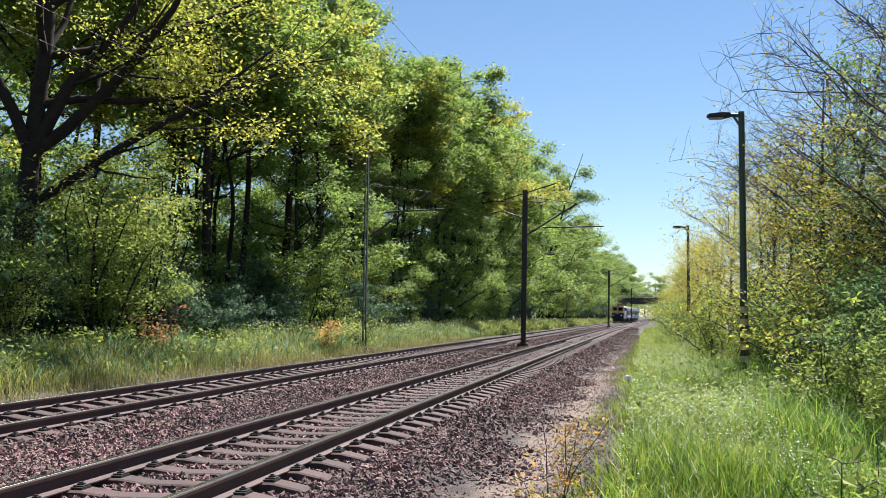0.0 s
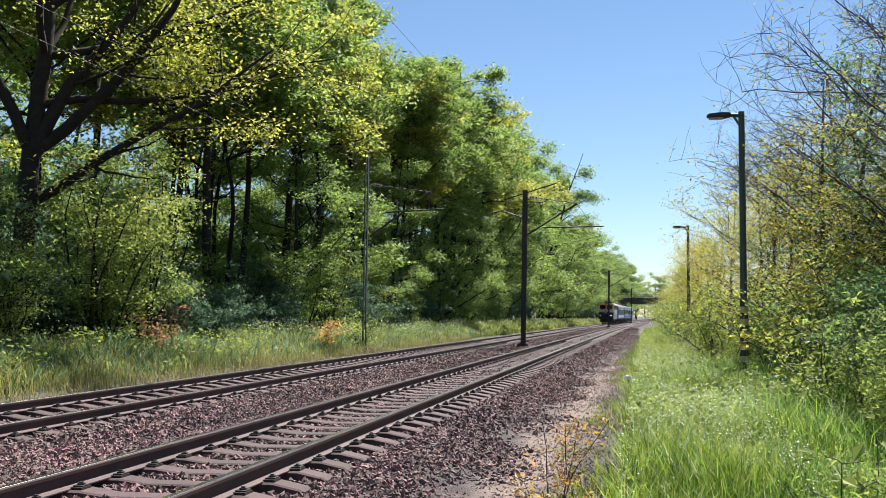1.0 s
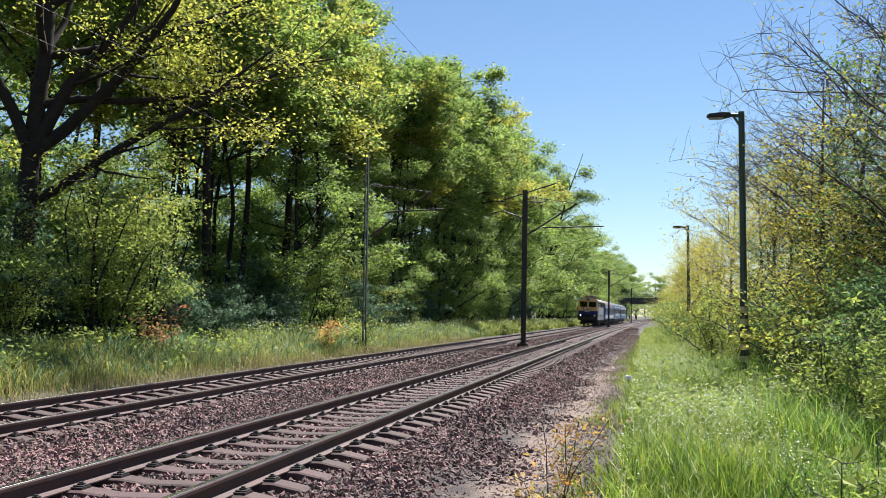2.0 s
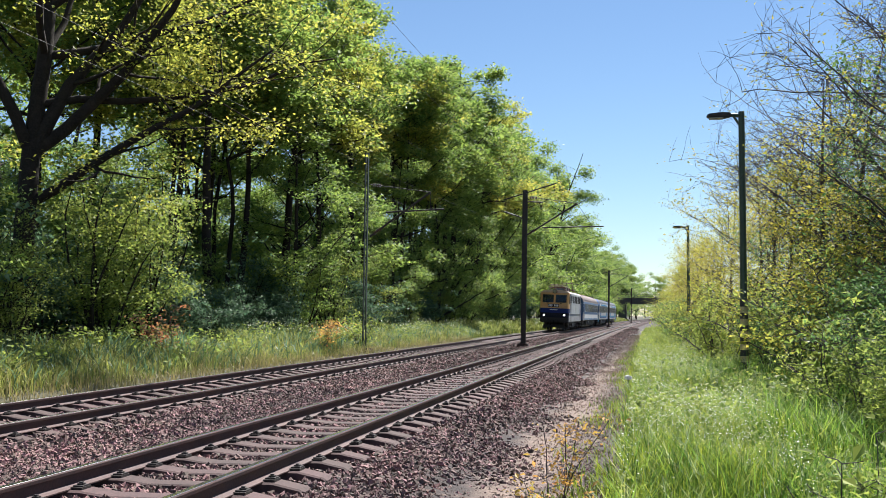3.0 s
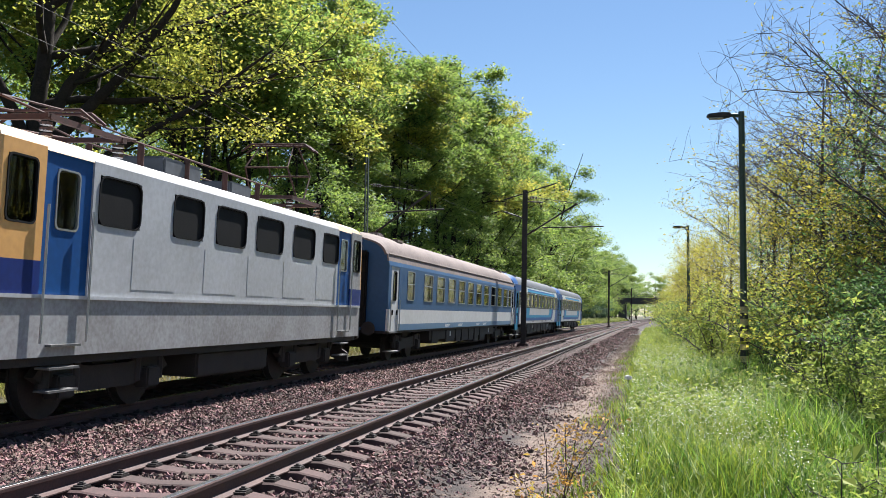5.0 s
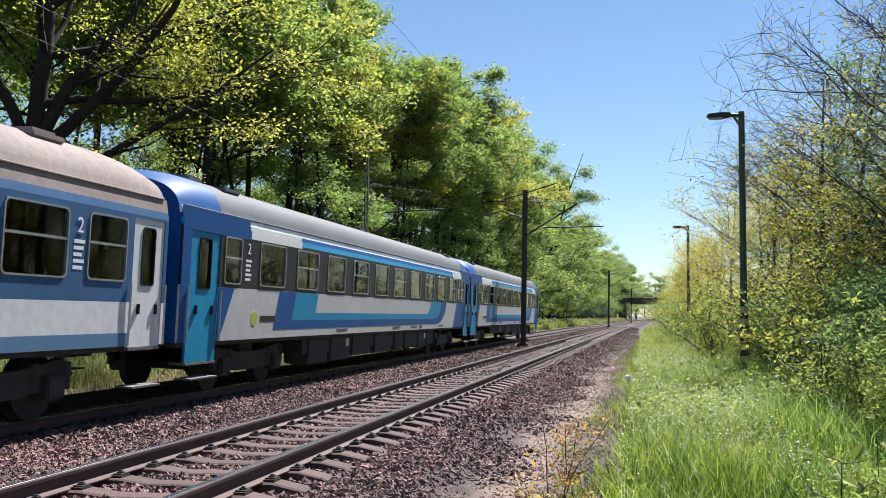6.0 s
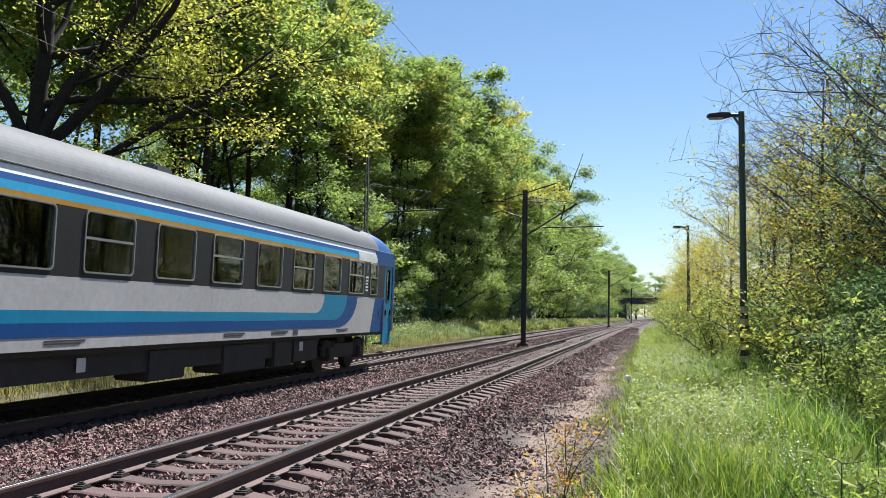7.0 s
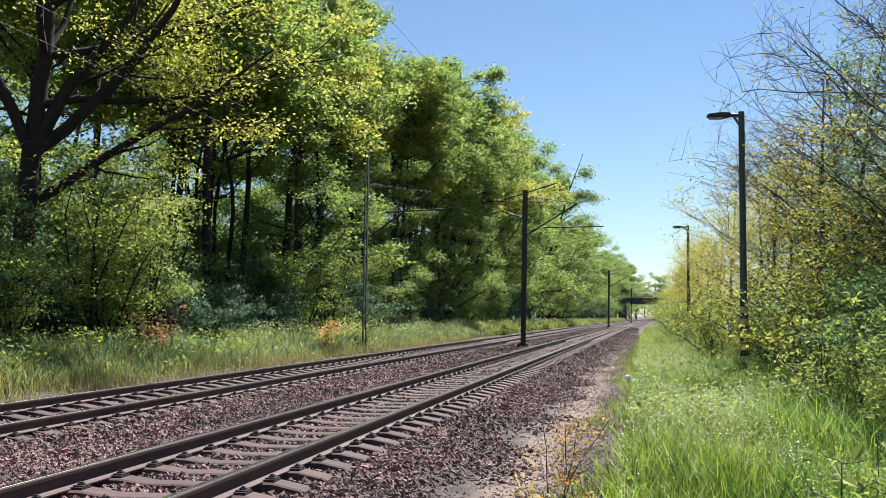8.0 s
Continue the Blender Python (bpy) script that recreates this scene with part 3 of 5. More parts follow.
M.update(
    under=material("dark_underframe", (0.016, 0.0145, 0.016), (0.032, 0.027, 0.025), 3, 30, 0.75, bump=0.1),
    rubber=material("black_rubber", (0.010, 0.010, 0.011), (0.016, 0.016, 0.016), 3, 30, 0.7, bump=0.05, spec=0.1),
    alu=material("aluminium_frame", (0.45, 0.45, 0.45), (0.32, 0.32, 0.32), 4, 50, 0.38, metal=0.7, bump=0.02),
    step=material("worn_step_steel", (0.16, 0.16, 0.16), (0.07, 0.07, 0.07), 0.7, 9, 0.6, metal=0.3, bump=0.05),
    seat=material("dark_seat_cloth", (0.05, 0.06, 0.09), (0.035, 0.04, 0.06), 5, 80, 0.9, bump=0.1),
    grey_paint=material("light_grey_paint", (0.47, 0.47, 0.475), (0.38, 0.375, 0.37), 0.7, 9, 0.5, bump=0.015, spec=0.25),
    black_paint=material("anthracite_paint", (0.026, 0.024, 0.025), (0.018, 0.017, 0.018), 0.7, 9, 0.5, bump=0.015, spec=0.2),
    blue_paint=material("deep_blue_paint", (0.006, 0.072, 0.25), (0.005, 0.056, 0.195), 0.7, 9, 0.5, bump=0.015, spec=0.2),
    cyan_paint=material("turquoise_paint", (0.008, 0.23, 0.40), (0.007, 0.18, 0.33), 0.7, 9, 0.5, bump=0.015, spec=0.2),
    white_paint=material("white_paint", (0.80, 0.80, 0.79), (0.68, 0.68, 0.67), 0.7, 9, 0.4, bump=0.015, coat=0.3),
    gold_paint=material("ochre_stripe_paint", (0.50, 0.27, 0.045), (0.42, 0.22, 0.035), 0.7, 9, 0.5, bump=0.01, spec=0.2),
    roof_grey=material("grey_roof_paint", (0.105, 0.115, 0.13), (0.08, 0.085, 0.093), 0.7, 9, 0.7, bump=0.08, depth=0.02, spec=0.2),
    roof_old=material("weathered_roof_paint", (0.25, 0.205, 0.19), (0.17, 0.14, 0.13), 0.7, 9, 0.8, bump=0.08, depth=0.02, spec=0.2),
    old_blue=material("faded_blue_paint", (0.036, 0.105, 0.225), (0.03, 0.085, 0.18), 0.7, 9, 0.55, bump=0.015, spec=0.25),
    old_blue_light=material("faded_light_blue_paint", (0.085, 0.19, 0.32), (0.07, 0.15, 0.26), 0.6, 8, 0.5, bump=0.015),
    old_white=material("dusty_white_paint", (0.62, 0.63, 0.64), (0.50, 0.50, 0.50), 0.6, 8, 0.5, bump=0.015),
    cream=material("ochre_cab_paint", (0.72, 0.39, 0.13), (0.60, 0.31, 0.10), 1.2, 10, 0.42, bump=0.015, coat=0.2),
    cream_top=material("cream_cab_roof_paint", (0.66, 0.48, 0.33), (0.52, 0.37, 0.25), 1.2, 10, 0.45, bump=0.015),
    navy=material("navy_front_paint", (0.008, 0.028, 0.17), (0.007, 0.02, 0.12), 1.2, 10, 0.5, bump=0.02, spec=0.25),
    navy_dark=material("sooty_navy_paint", (0.010, 0.013, 0.032), (0.018, 0.017, 0.022), 1.2, 14, 0.65, bump=0.04, spec=0.2),
    # Side walls' open shade is mixed in: darker and bluer than the paint.
    loco_side=material("dusty_shaded_grey_paint", (0.46, 0.475, 0.50), (0.35, 0.355, 0.365), 0.9, 12, 0.45, bump=0.02),
    loco_low=material("dirty_grey_paint", (0.37, 0.375, 0.385), (0.22, 0.21, 0.205), 1.2, 14, 0.6, bump=0.03),
    loco_roof=material("dusty_pale_roof_paint", (0.42, 0.42, 0.43), (0.30, 0.29, 0.29), 0.9, 10, 0.65, bump=0.03),
    panto=material("red_oxide_steel", (0.09, 0.035, 0.028), (0.05, 0.025, 0.02), 0.7, 9, 0.7, metal=0.2, bump=0.03),
    lit=glow("lit_headlamp", (1.0, 0.95, 0.85), 14),
)


def glass(name, tint, rough=0.02):
    m = bpy.data.materials.new(name)
    m.use_nodes = True
    n, l = m.node_tree.nodes, m.node_tree.links
    tr, gl, fr, mx = n.new("ShaderNodeBsdfTransparent"), n.new("ShaderNodeBsdfGlossy"), n.new("ShaderNodeFresnel"), n.new("ShaderNodeMixShader")
    tr.inputs[0].default_value = (*tint, 1)
    gl.inputs["Roughness"].default_value = rough
    fr.inputs[0].default_value = 1.55
    l.new(fr.outputs[0], mx.inputs[0])
    l.new(tr.outputs[0], mx.inputs[1])
    l.new(gl.outputs[0], mx.inputs[2])
    l.new(mx.outputs[0], n["Material Output"].inputs[0])
    return m


M["coach_glass"] = glass("tinted_window_glass", (0.43, 0.47, 0.42))
M["cab_glass"] = glass("cab_glass", (0.35, 0.42, 0.40))


def letter(th, text, y, z, size, mat, x=1.42):
    cu = bpy.data.curves.new("class_number", "FONT")
    cu.body, cu.size, cu.extrude, cu.align_x = text, size, 0.003, "CENTER"
    cu.materials.append(mat)
    ob = new("class_number", cu)
    ob.parent = th
    ob.matrix_basis = Matrix.Translation((x, y, z)) @ Euler((radians(90), 0, radians(90))).to_matrix().to_4x4()
    return ob


def bars(th, y, z, w, h, rows, mat, x=1.412):
    """Unreadable writing as plain bars."""
    bm = bmesh.new()
    for i in range(rows):
        zz = z - i * h * 1.8
        box(bm, x - 0.002, x + 0.003, y, y + w * (1 - 0.12 * (i % 3)), zz, zz + h)
    return tagged(part("lettering", bm, mat, th), kind="stuff")


def sweep(th, mat, yl, wl, yr, wr, ro, ri, z_top, z0, z1):
    """A painted trough: a level stripe from z0 to z1, a leaning arm at its start and a curved arm at its end.
    yl, yr: outer upper corners; wl, wr: widths of the arms; ro, ri: outer and inner reach of the curve."""
    lean, n = 0.35, 8
    co, ci = yr - ro, yr - wr - ri
    stripes(th, "livery_stripe", [(yl - (z_top - z1) * lean, z1), (yl - (z_top - z0) * lean, z0), (ci, z0), (ci, z1)], mat)
    stripes(th, "livery_stripe", [(yl, z_top), (yl - (z_top - z1) * lean, z1 + 0.001), (yl - (z_top - z1) * lean + wl, z1 + 0.001), (yl + wl, z_top)], mat)
    turn = [radians(90 * i / n) for i in range(n + 1)]
    outer = [(co + ro * math.sin(t), z_top - (z_top - z0) * math.cos(t)) for t in turn]
    inner = [(ci + ri * math.sin(t), z_top - (z_top - z1) * math.cos(t)) for t in turn]
    stripes(th, "livery_stripe", [(ci + 0.001, z0)] + outer + inner[::-1], mat)


def blue_coach(name, length, wins, smalls, doors, first_class, label):
    mats = dict(lower=M["grey_paint"], band=M["black_paint"], rail=M["gold_paint"] if first_class else M["black_paint"], s1=M["cyan_paint"], s2=M["blue_paint"], s3=M["white_paint"],
                roof=M["roof_grey"], roof_end=M["blue_paint"], end=M["blue_paint"], door=M["cyan_paint"])
    th = coach(name, length, wins, smalls, doors, mats, label, split=(1, 3, 5, 7, 9))
    L = length
    # blue ends beside the doors, and the white start of the upper stripes
    first, last = doors[0], doors[-1]
    z = 1.976
    for y0, y1, lean in ((0.0, first[0], 0), (last[1], L, 0)):
        if y1 > y0:
            stripes(th, "end_panel", [(y0, 1.0), (y1, 1.0), (y1, z), (y0, z)], M["blue_paint"])
            stripes(th, "end_panel", [(y0, z + 0.002), (y1, z + 0.002), (y1, 2.93), (y0, 2.93)], M["blue_paint"])
    stripes(th, "end_panel", [(first[1], 1.0), (first[1] + 0.1, 1.0), (first[1] + 0.65, z), (first[1], z)], M["blue_paint"])
    stripes(th, "end_panel", [(last[0], 1.0), (last[0] - 2.25, 1.0), (last[0] - 1.6, z), (last[0], z)] if not first_class else [(last[0], 1.0), (last[0] - 1.3, 1.0), (last[0] - 0.9, z), (last[0], z)], M["blue_paint"])
    if first_class:
        stripes(th, "end_line", [(first[1] + 0.1, 1.0), (first[1] + 0.2, 1.0), (first[1] + 0.75, z), (first[1] + 0.65, z)], M["gold_paint"])
    for y0, y1 in ((0.0, 2.7), (L - 1.9, L)):
        for zz0, zz1 in ((2.935, 3.0), (3.0, 3.115), (3.115, 3.205), (3.205, 3.33)):
            stripes(th, "end_cantrail", [(y0, zz0), (y1, zz0), (y1, zz1), (y0, zz1)], M["blue_paint"], x=1.41 - max(0, zz0 - 3.0) * 0.2)
    for y0, y1 in ((2.7, 5.4), (L - 3.6, L - 1.9)):
        for zz0, zz1 in ((2.96, 3.0), (3.0, 3.115), (3.115, 3.205)):
            stripes(th, "white_cantrail", [(y0, zz0), (y1, zz0), (y1, zz1), (y0, zz1)], M["white_paint"], x=1.41 - max(0, zz0 - 3.0) * 0.2)
    end = L - 4.6 if not first_class else L - 3.6
    sweep(th, M["blue_paint"], 4.25, 0.95, end, 0.88, 1.6, 0.95, z, 1.17, 1.36)
    sweep(th, M["cyan_paint"], 5.2, 1.4, end - 0.88, 1.68, 0.95, 0.6, z, 1.361, 1.53)
    letter(th, "1" if first_class else "2", smalls[0][1] + 0.32, 2.66, 0.3, M["white_paint"])
    bars(th, smalls[0][1] + 0.2, 2.5, 0.26, 0.05, 5, M["white_paint"])
    if first_class:
        letter(th, "1", 21.9, 2.66, 0.3, M["white_paint"])
        bars(th, 21.78, 2.5, 0.24, 0.05, 5, M["white_paint"])
    bm = bmesh.new()
    box(bm, 1.41, 1.425, last[0] - 0.55, last[0] - 0.3, 1.42, 1.62, 0.008)
    part("socket_cover", bm, M["blue_paint"], th)
    if not first_class:
        letter(th, "2", 23.0, 2.66, 0.3, M["white_paint"])
        bars(th, 22.87, 2.5, 0.26, 0.05, 5, M["white_paint"])
    bars(th, 3.3, 1.34, 0.75, 0.12, 1, M["black_paint"])
    bm = bmesh.new()
    rod(bm, (1.405, 3.0, 1.4), (1.415, 3.0, 1.4), 0.15, sides=20)
    part("round_mark", bm, M["leaf_mark"], th)
    for y in (8.0, 13.2, 15.4, 19.5):
        bars(th, y, 1.11, 0.9, 0.022, 2, M["under"])
    bars(th, 16.6, 1.04, 0.28, 0.11, 1, M["under"])
    return th


M["leaf_mark"] = material("yellow_green_mark", (0.40, 0.45, 0.06), (0.33, 0.38, 0.05), 3, 20, 0.4, bump=0)


def old_coach(name, length, label):
    wins = [(22.18 - 1.97 * i, 23.46 - 1.97 * i) for i in range(10)][::-1]
    mats = dict(lower=M["old_white"], band=M["old_blue"], rail=M["old_blue"], s1=M["old_blue"], s2=M["roof_old"], s3=M["roof_old"], roof=M["roof_old"], roof_end=M["roof_old"], end=M["old_blue"], door=M["old_white"])
    th = coach(name, length, wins, [(23.94, 24.9), (2.2, 3.1)], [(0.3, 1.2), (25.1, 26.0)], mats, label, band=(1.66, 2.96), wz=(1.97, 2.9), split=range(10), sill=0.98)
    stripes(th, "lower_stripe", [(1.25, 1.0), (25.05, 1.0), (25.05, 1.2), (1.25, 1.2)], M["old_blue_light"])
    letter(th, "2", 23.72, 2.6, 0.3, M["white_paint"])
    bars(th, 23.6, 2.45, 0.25, 0.05, 5, M["white_paint"])
    for y in (8.0, 10.5, 14.4, 16.2):
        bars(th, y, 1.12, 0.9, 0.02, 3, M["white_paint"])
    return th


def locomotive():
    th = empty("electric_locomotive")
    tagged(th, "boxy electric locomotive, ochre cab, navy front, grey-white sides", "locomotive")
    L, W = 14.9, 1.38
    wins = [(2.35 + 0.0, 3.45), (4.45, 5.5), (6.0, 7.25), (7.75, 9.1), (9.7, 11.0), (11.6, 12.7)]
    # cab and machine-room walls
    for side in (1, -1):
        a, b = sorted((side * W, side * (W - 0.06)))
        bm = bmesh.new()
        band_with_openings(bm, side, 10.5, [(y0 - 2.2, y1 - 2.2) for y0, y1 in wins], 1.72, 3.62, 2.75, 3.45, x=W)
        bmesh.ops.translate(bm, verts=bm.verts, vec=(0, 2.2, 0))
        part("side_wall", bm, M["loco_side"], th)
        for y0, y1 in wins:
            window(th, side, y0, y1, 2.75, 3.45, x=W, frame_mat=M["rubber"], pane=M["rubber"], r=0.16)
        bm = bmesh.new()
        box(bm, a, b, 0.32, L - 0.32, 0.92, 1.70)
        part("lower_side", bm, M["loco_low"], th)
        bm = bmesh.new()
        a2, b2 = sorted((side * (W + 0.03), side * (W - 0.02)))
        box(bm, a2, b2, 0.34, L - 0.34, 1.68, 1.73)
        part("rib", bm, M["loco_side"], th)
        for y0, y1, cab in ((0.0, 1.15, True), (L - 1.15, L, True)):
            front = y0 == 0.0
            bm = bmesh.new()
            w0, w1 = (0.42, 0.98) if front else (L - 0.98, L - 0.42)
            for q in ((y0 + (0.32 if front else 0), w0, 2.62, 3.45), (w1, y1 - (0 if front else 0.32), 2.62, 3.45), (y0 + (0.32 if front else 0), y1 - (0 if front else 0.32), 2.16, 2.62), (y0 + (0.32 if front else 0), y1 - (0 if front else 0.32), 3.45, 3.64)):
                box(bm, a, b, *q)
            part("cab_side", bm, M["cream"] if front else M["loco_low"], th)
            bm = bmesh.new()
            box(bm, a, b, y0 + (0.32 if front else 0), y1 - (0 if front else 0.32), 1.73, 2.16)
            part("cab_side_low", bm, M["navy"], th)
            window(th, side, w0, w1, 2.62, 3.45, x=W, frame_mat=M["rubber"], pane=M["cab_glass"])
            d0, d1 = (1.15, 2.2) if front else (L - 2.2, L - 1.15)
            bm = bmesh.new()
            a3, b3 = sorted((side * (W - 0.03), side * (W - 0.08)))
            m0, m1 = d0 + 0.28, d1 - 0.28
            for q in ((d0, m0, 1.73, 3.62), (m1, d1, 1.73, 3.62), (m0, m1, 1.73, 2.6), (m0, m1, 3.4, 3.62)):
                box(bm, a3, b3, *q)
            d = part("door", bm, M["blue_paint"], th, "blue cab door")
            window(d, side, m0, m1, 2.6, 3.4, x=W - 0.03)
            for yy in (d0 + 0.03, d1 - 0.03):
                bm = bmesh.new()
                rod(bm, (side * (W + 0.05), yy, 1.1), (side * (W + 0.05), yy, 2.9), 0.018)
                part("handrail", bm, M["alu"], d)
            bm = bmesh.new()
            for z in (0.45, 0.75, 1.05):
                box(bm, a3 - 0.05, b3 + 0.12, d0 + 0.2, d1 - 0.2, z, z + 0.03)
            part("step_ladder", bm, M["step"], th)
        for y in (3.3, 5.6, 7.4, 9.2, 11.2):
            a4, b4 = sorted((side * (W + 0.005), side * (W - 0.01)))
            bm = bmesh.new()
            box(bm, a4, b4, y, y + 1.3, 1.85, 2.62)
            part("wall_panel", bm, M["loco_side"], th)
    # fronts
    for s, y in ((-1, 0.0), (1, L)):
        def yy(d):
            return y - s * d
        bm = bmesh.new()
        w = [(-1.42, -0.06), (0.06, 1.42)]
        def slab(x0, x1, z0, z1, mat_bm):
            da, db = max(0, z0 - 2.2) * 0.16, max(0, z1 - 2.2) * 0.16
            vs = []
            for d in (0.0, 0.06):
                vs += [mat_bm.verts.new((x0, yy(da + d), z0)), mat_bm.verts.new((x1, yy(da + d), z0)), mat_bm.verts.new((x1, yy(db + d), z1)), mat_bm.verts.new((x0, yy(db + d), z1))]
            for f in ((0, 1, 2, 3), (7, 6, 5, 4), (0, 4, 5, 1), (1, 5, 6, 2), (2, 6, 7, 3), (3, 7, 4, 0)):
                mat_bm.faces.new([vs[i] for i in f])
        def corner(z0, z1, mat_bm):
            """The rounded upright edges, from the face round to the cab sides."""
            for sx in (-1, 1):
                rows = []
                for z in (z0, z1):
                    d = max(0, z - 2.2) * 0.16
                    rows.append([mat_bm.verts.new((sx * x, yy(d + (0.32 - d) * q), z)) for x, q in ((1.2, 0.0), (1.27, 0.08), (1.33, 0.28), (1.365, 0.6), (W, 1.0))])
                for i in range(4):
                    mat_bm.faces.new((rows[0][i], rows[0][i + 1], rows[1][i + 1], rows[1][i]))
        slab(-1.2, 1.2, 2.16, 2.72, bm)
        slab(-1.2, -1.14, 2.72, 3.42, bm)
        slab(-0.09, 0.09, 2.72, 3.42, bm)
        slab(1.14, 1.2, 2.72, 3.42, bm)
        slab(-1.2, 1.2, 3.42, 3.64, bm)
        corner(2.16, 2.72, bm)
        corner(2.72, 3.64, bm)
        bmesh.ops.recalc_face_normals(bm, faces=bm.faces)
        part("cab_front", bm, M["cream"], th)
        bm = bmesh.new()
        slab(-1.2, 1.2, 1.72, 2.16, bm)
        corner(1.72, 2.16, bm)
        bmesh.ops.recalc_face_normals(bm, faces=bm.faces)
        part("front_band", bm, M["navy"], th, "deep blue band below the ochre cab front")
        bm = bmesh.new()
        slab(-1.2, 1.2, 0.92, 1.72, bm)
        corner(0.92, 1.72, bm)
        bmesh.ops.recalc_face_normals(bm, faces=bm.faces)
        part("front_apron", bm, M["navy_dark"], th)
        for x0, x1 in ((-1.14, -0.09), (0.09, 1.14)):
            bm = bmesh.new()
            m = Matrix.Translation((0, yy(0.05), 2.2)) @ Matrix.Rotation(s * math.atan(0.16) * 1, 4, "X")
            prism(bm, rounded(x0 + 0.02, x1 - 0.02, 0.53, 1.24, 0.08), "y", -0.01, 0.01)
            bmesh.ops.transform(bm, matrix=m, verts=bm.verts)
            g = part("windscreen", bm, M["cab_glass"], th)
            bm = bmesh.new()
            for q in ((x0, x1, 0.50, 0.55), (x0, x1, 1.20, 1.26), (x0, x0 + 0.05, 0.5, 1.26), (x1 - 0.05, x1, 0.5, 1.26)):
                box(bm, q[0], q[1], -0.03 if s > 0 else -0.065, 0.065 if s > 0 else 0.03, q[2], q[3], 0.012)
            bmesh.ops.transform(bm, matrix=m, verts=bm.verts)
            part("windscreen_seal", bm, M["rubber"], g)
            bm = bmesh.new()
            c = (x0 + x1) / 2
            rod(bm, (c, yy(0.0), 2.62), (c + 0.25, yy(0.09), 3.1), 0.012)
            box(bm, c - 0.06, c + 0.06, min(yy(-0.05), yy(0.06)), max(yy(-0.05), yy(0.06)), 2.58, 2.66, 0.01)
            part("wiper", bm, M["rubber"], g)
        for x in (-0.98, 0.98):
            bm = bmesh.new()
            rod(bm, (x, yy(0.05), 1.5), (x, yy(-0.06), 1.5), 0.15, sides=20)
            hl = part("headlamp", bm, M["navy_dark"], th)
            bm = bmesh.new()
            rod(bm, (x, yy(-0.055), 1.5), (x, yy(-0.068), 1.5), 0.058, sides=20)
            part("lens", bm, M["lit"] if s < 0 else M["coach_glass"], hl, "lit white headlamp lens" if s < 0 else "")
        bm = bmesh.new()
        rod(bm, (0, yy(0.6), 3.78), (0, yy(0.12), 3.78), 0.23, sides=24)
        tl = part("top_lamp", bm, M["panto"], th, "round unlit lamp above the windscreens")
        bm = bmesh.new()
        rod(bm, (0, yy(0.125), 3.78), (0, yy(0.105), 3.78), 0.16, sides=24)
        part("lens", bm, M["lamp_glass"], tl)
        # plate with its number as plain bars
        bm = bmesh.new()
        box(bm, -0.62, 0.42, min(yy(-0.02), yy(0.08)), max(yy(-0.02), yy(0.08)), 2.27, 2.56, 0.01)
        pl = part("number_plate", bm, M["rubber"], th)
        bm = bmesh.new()
        for i in range(7):
            if i != 3:
                x = -0.55 + i * 0.135
                box(bm, x, x + 0.1, min(yy(-0.026), yy(0)), max(yy(-0.026), yy(0)), 2.32, 2.51)
        tagged(part("lettering", bm, M["white_paint"], pl), kind="stuff")
        bm = bmesh.new()
        box(bm, -0.42, 0.32, min(yy(-0.006), yy(0.02)), max(yy(-0.006), yy(0.02)), 1.98, 2.04)
        part("lettering_bar", bm, M["white_paint"], th)
        # buffers, coupling, pilot
        bm = bmesh.new()
        box(bm, -1.3, 1.3, min(yy(-0.04), yy(0.2)), max(yy(-0.04), yy(0.2)), 0.82, 1.28, 0.03)
        part("buffer_beam", bm, M["under"], th)
        for x in (-0.875, 0.875):
            bm = bmesh.new()
            rod(bm, (x, yy(0), 1.06), (x, yy(-0.5), 1.06), 0.11, sides=14)
            rod(bm, (x, yy(-0.5), 1.06), (x, yy(-0.56), 1.06), 0.24, sides=20)
            part("buffer", bm, M["under"], th)
        bm = bmesh.new()
        prism(bm, [(-1.05, 0.45), (-0.8, 0.6), (0.8, 0.6), (1.05, 0.45), (1.08, 0.24), (0.9, 0.2), (0.55, 0.34), (-0.55, 0.34), (-0.9, 0.2), (-1.08, 0.24)], "y", min(yy(0.12), yy(0.2)), max(yy(0.12), yy(0.2)))
        for x in (-0.85, 0.85):
            box(bm, x - 0.06, x + 0.06, min(yy(0.14), yy(0.3)), max(yy(0.14), yy(0.3)), 0.55, 0.95)
        part("pilot", bm, M["under"], th)
        for x, nm in ((-0.35, "brake_hose"), (0.0, "coupling"), (0.4, "brake_hose")):
            bm = bmesh.new()
            rod(bm, (x, yy(-0.08), 1.0), (x + 0.05, yy(-0.2), 0.55), 0.03)
            part(nm, bm, M["rubber"], th)
        # cab roof
        bm = bmesh.new()
        prof = [(1.38, 3.6), (1.3, 3.74), (1.1, 3.83), (0.6, 3.91), (0, 3.93)]
        pts = prof + [(-x, z) for x, z in prof[-2::-1]]
        n = len(pts)
        r0 = [bm.verts.new((x * 0.985, yy(0.235 + (z - 3.62) * 0.4 + 0.09 * (abs(x) / 1.38) ** 6), z)) for x, z in pts]
        r1 = [bm.verts.new((x, yy(2.2), z)) for x, z in pts]
        for i in range(n - 1):
            bm.faces.new((r0[i], r0[i + 1], r1[i + 1], r1[i]))
        bm.faces.new(r0)
        bm.faces.new(r1)
        bmesh.ops.recalc_face_normals(bm, faces=bm.faces)
        part("cab_roof", bm, M["cream_top"], th)
    roof_shell("roof", th, 2.2, L - 2.2, M["loco_roof"], 0, [(1.38, 3.6), (1.3, 3.74), (1.1, 3.83), (0.6, 3.91), (0, 3.93)])
    bm = bmesh.new()
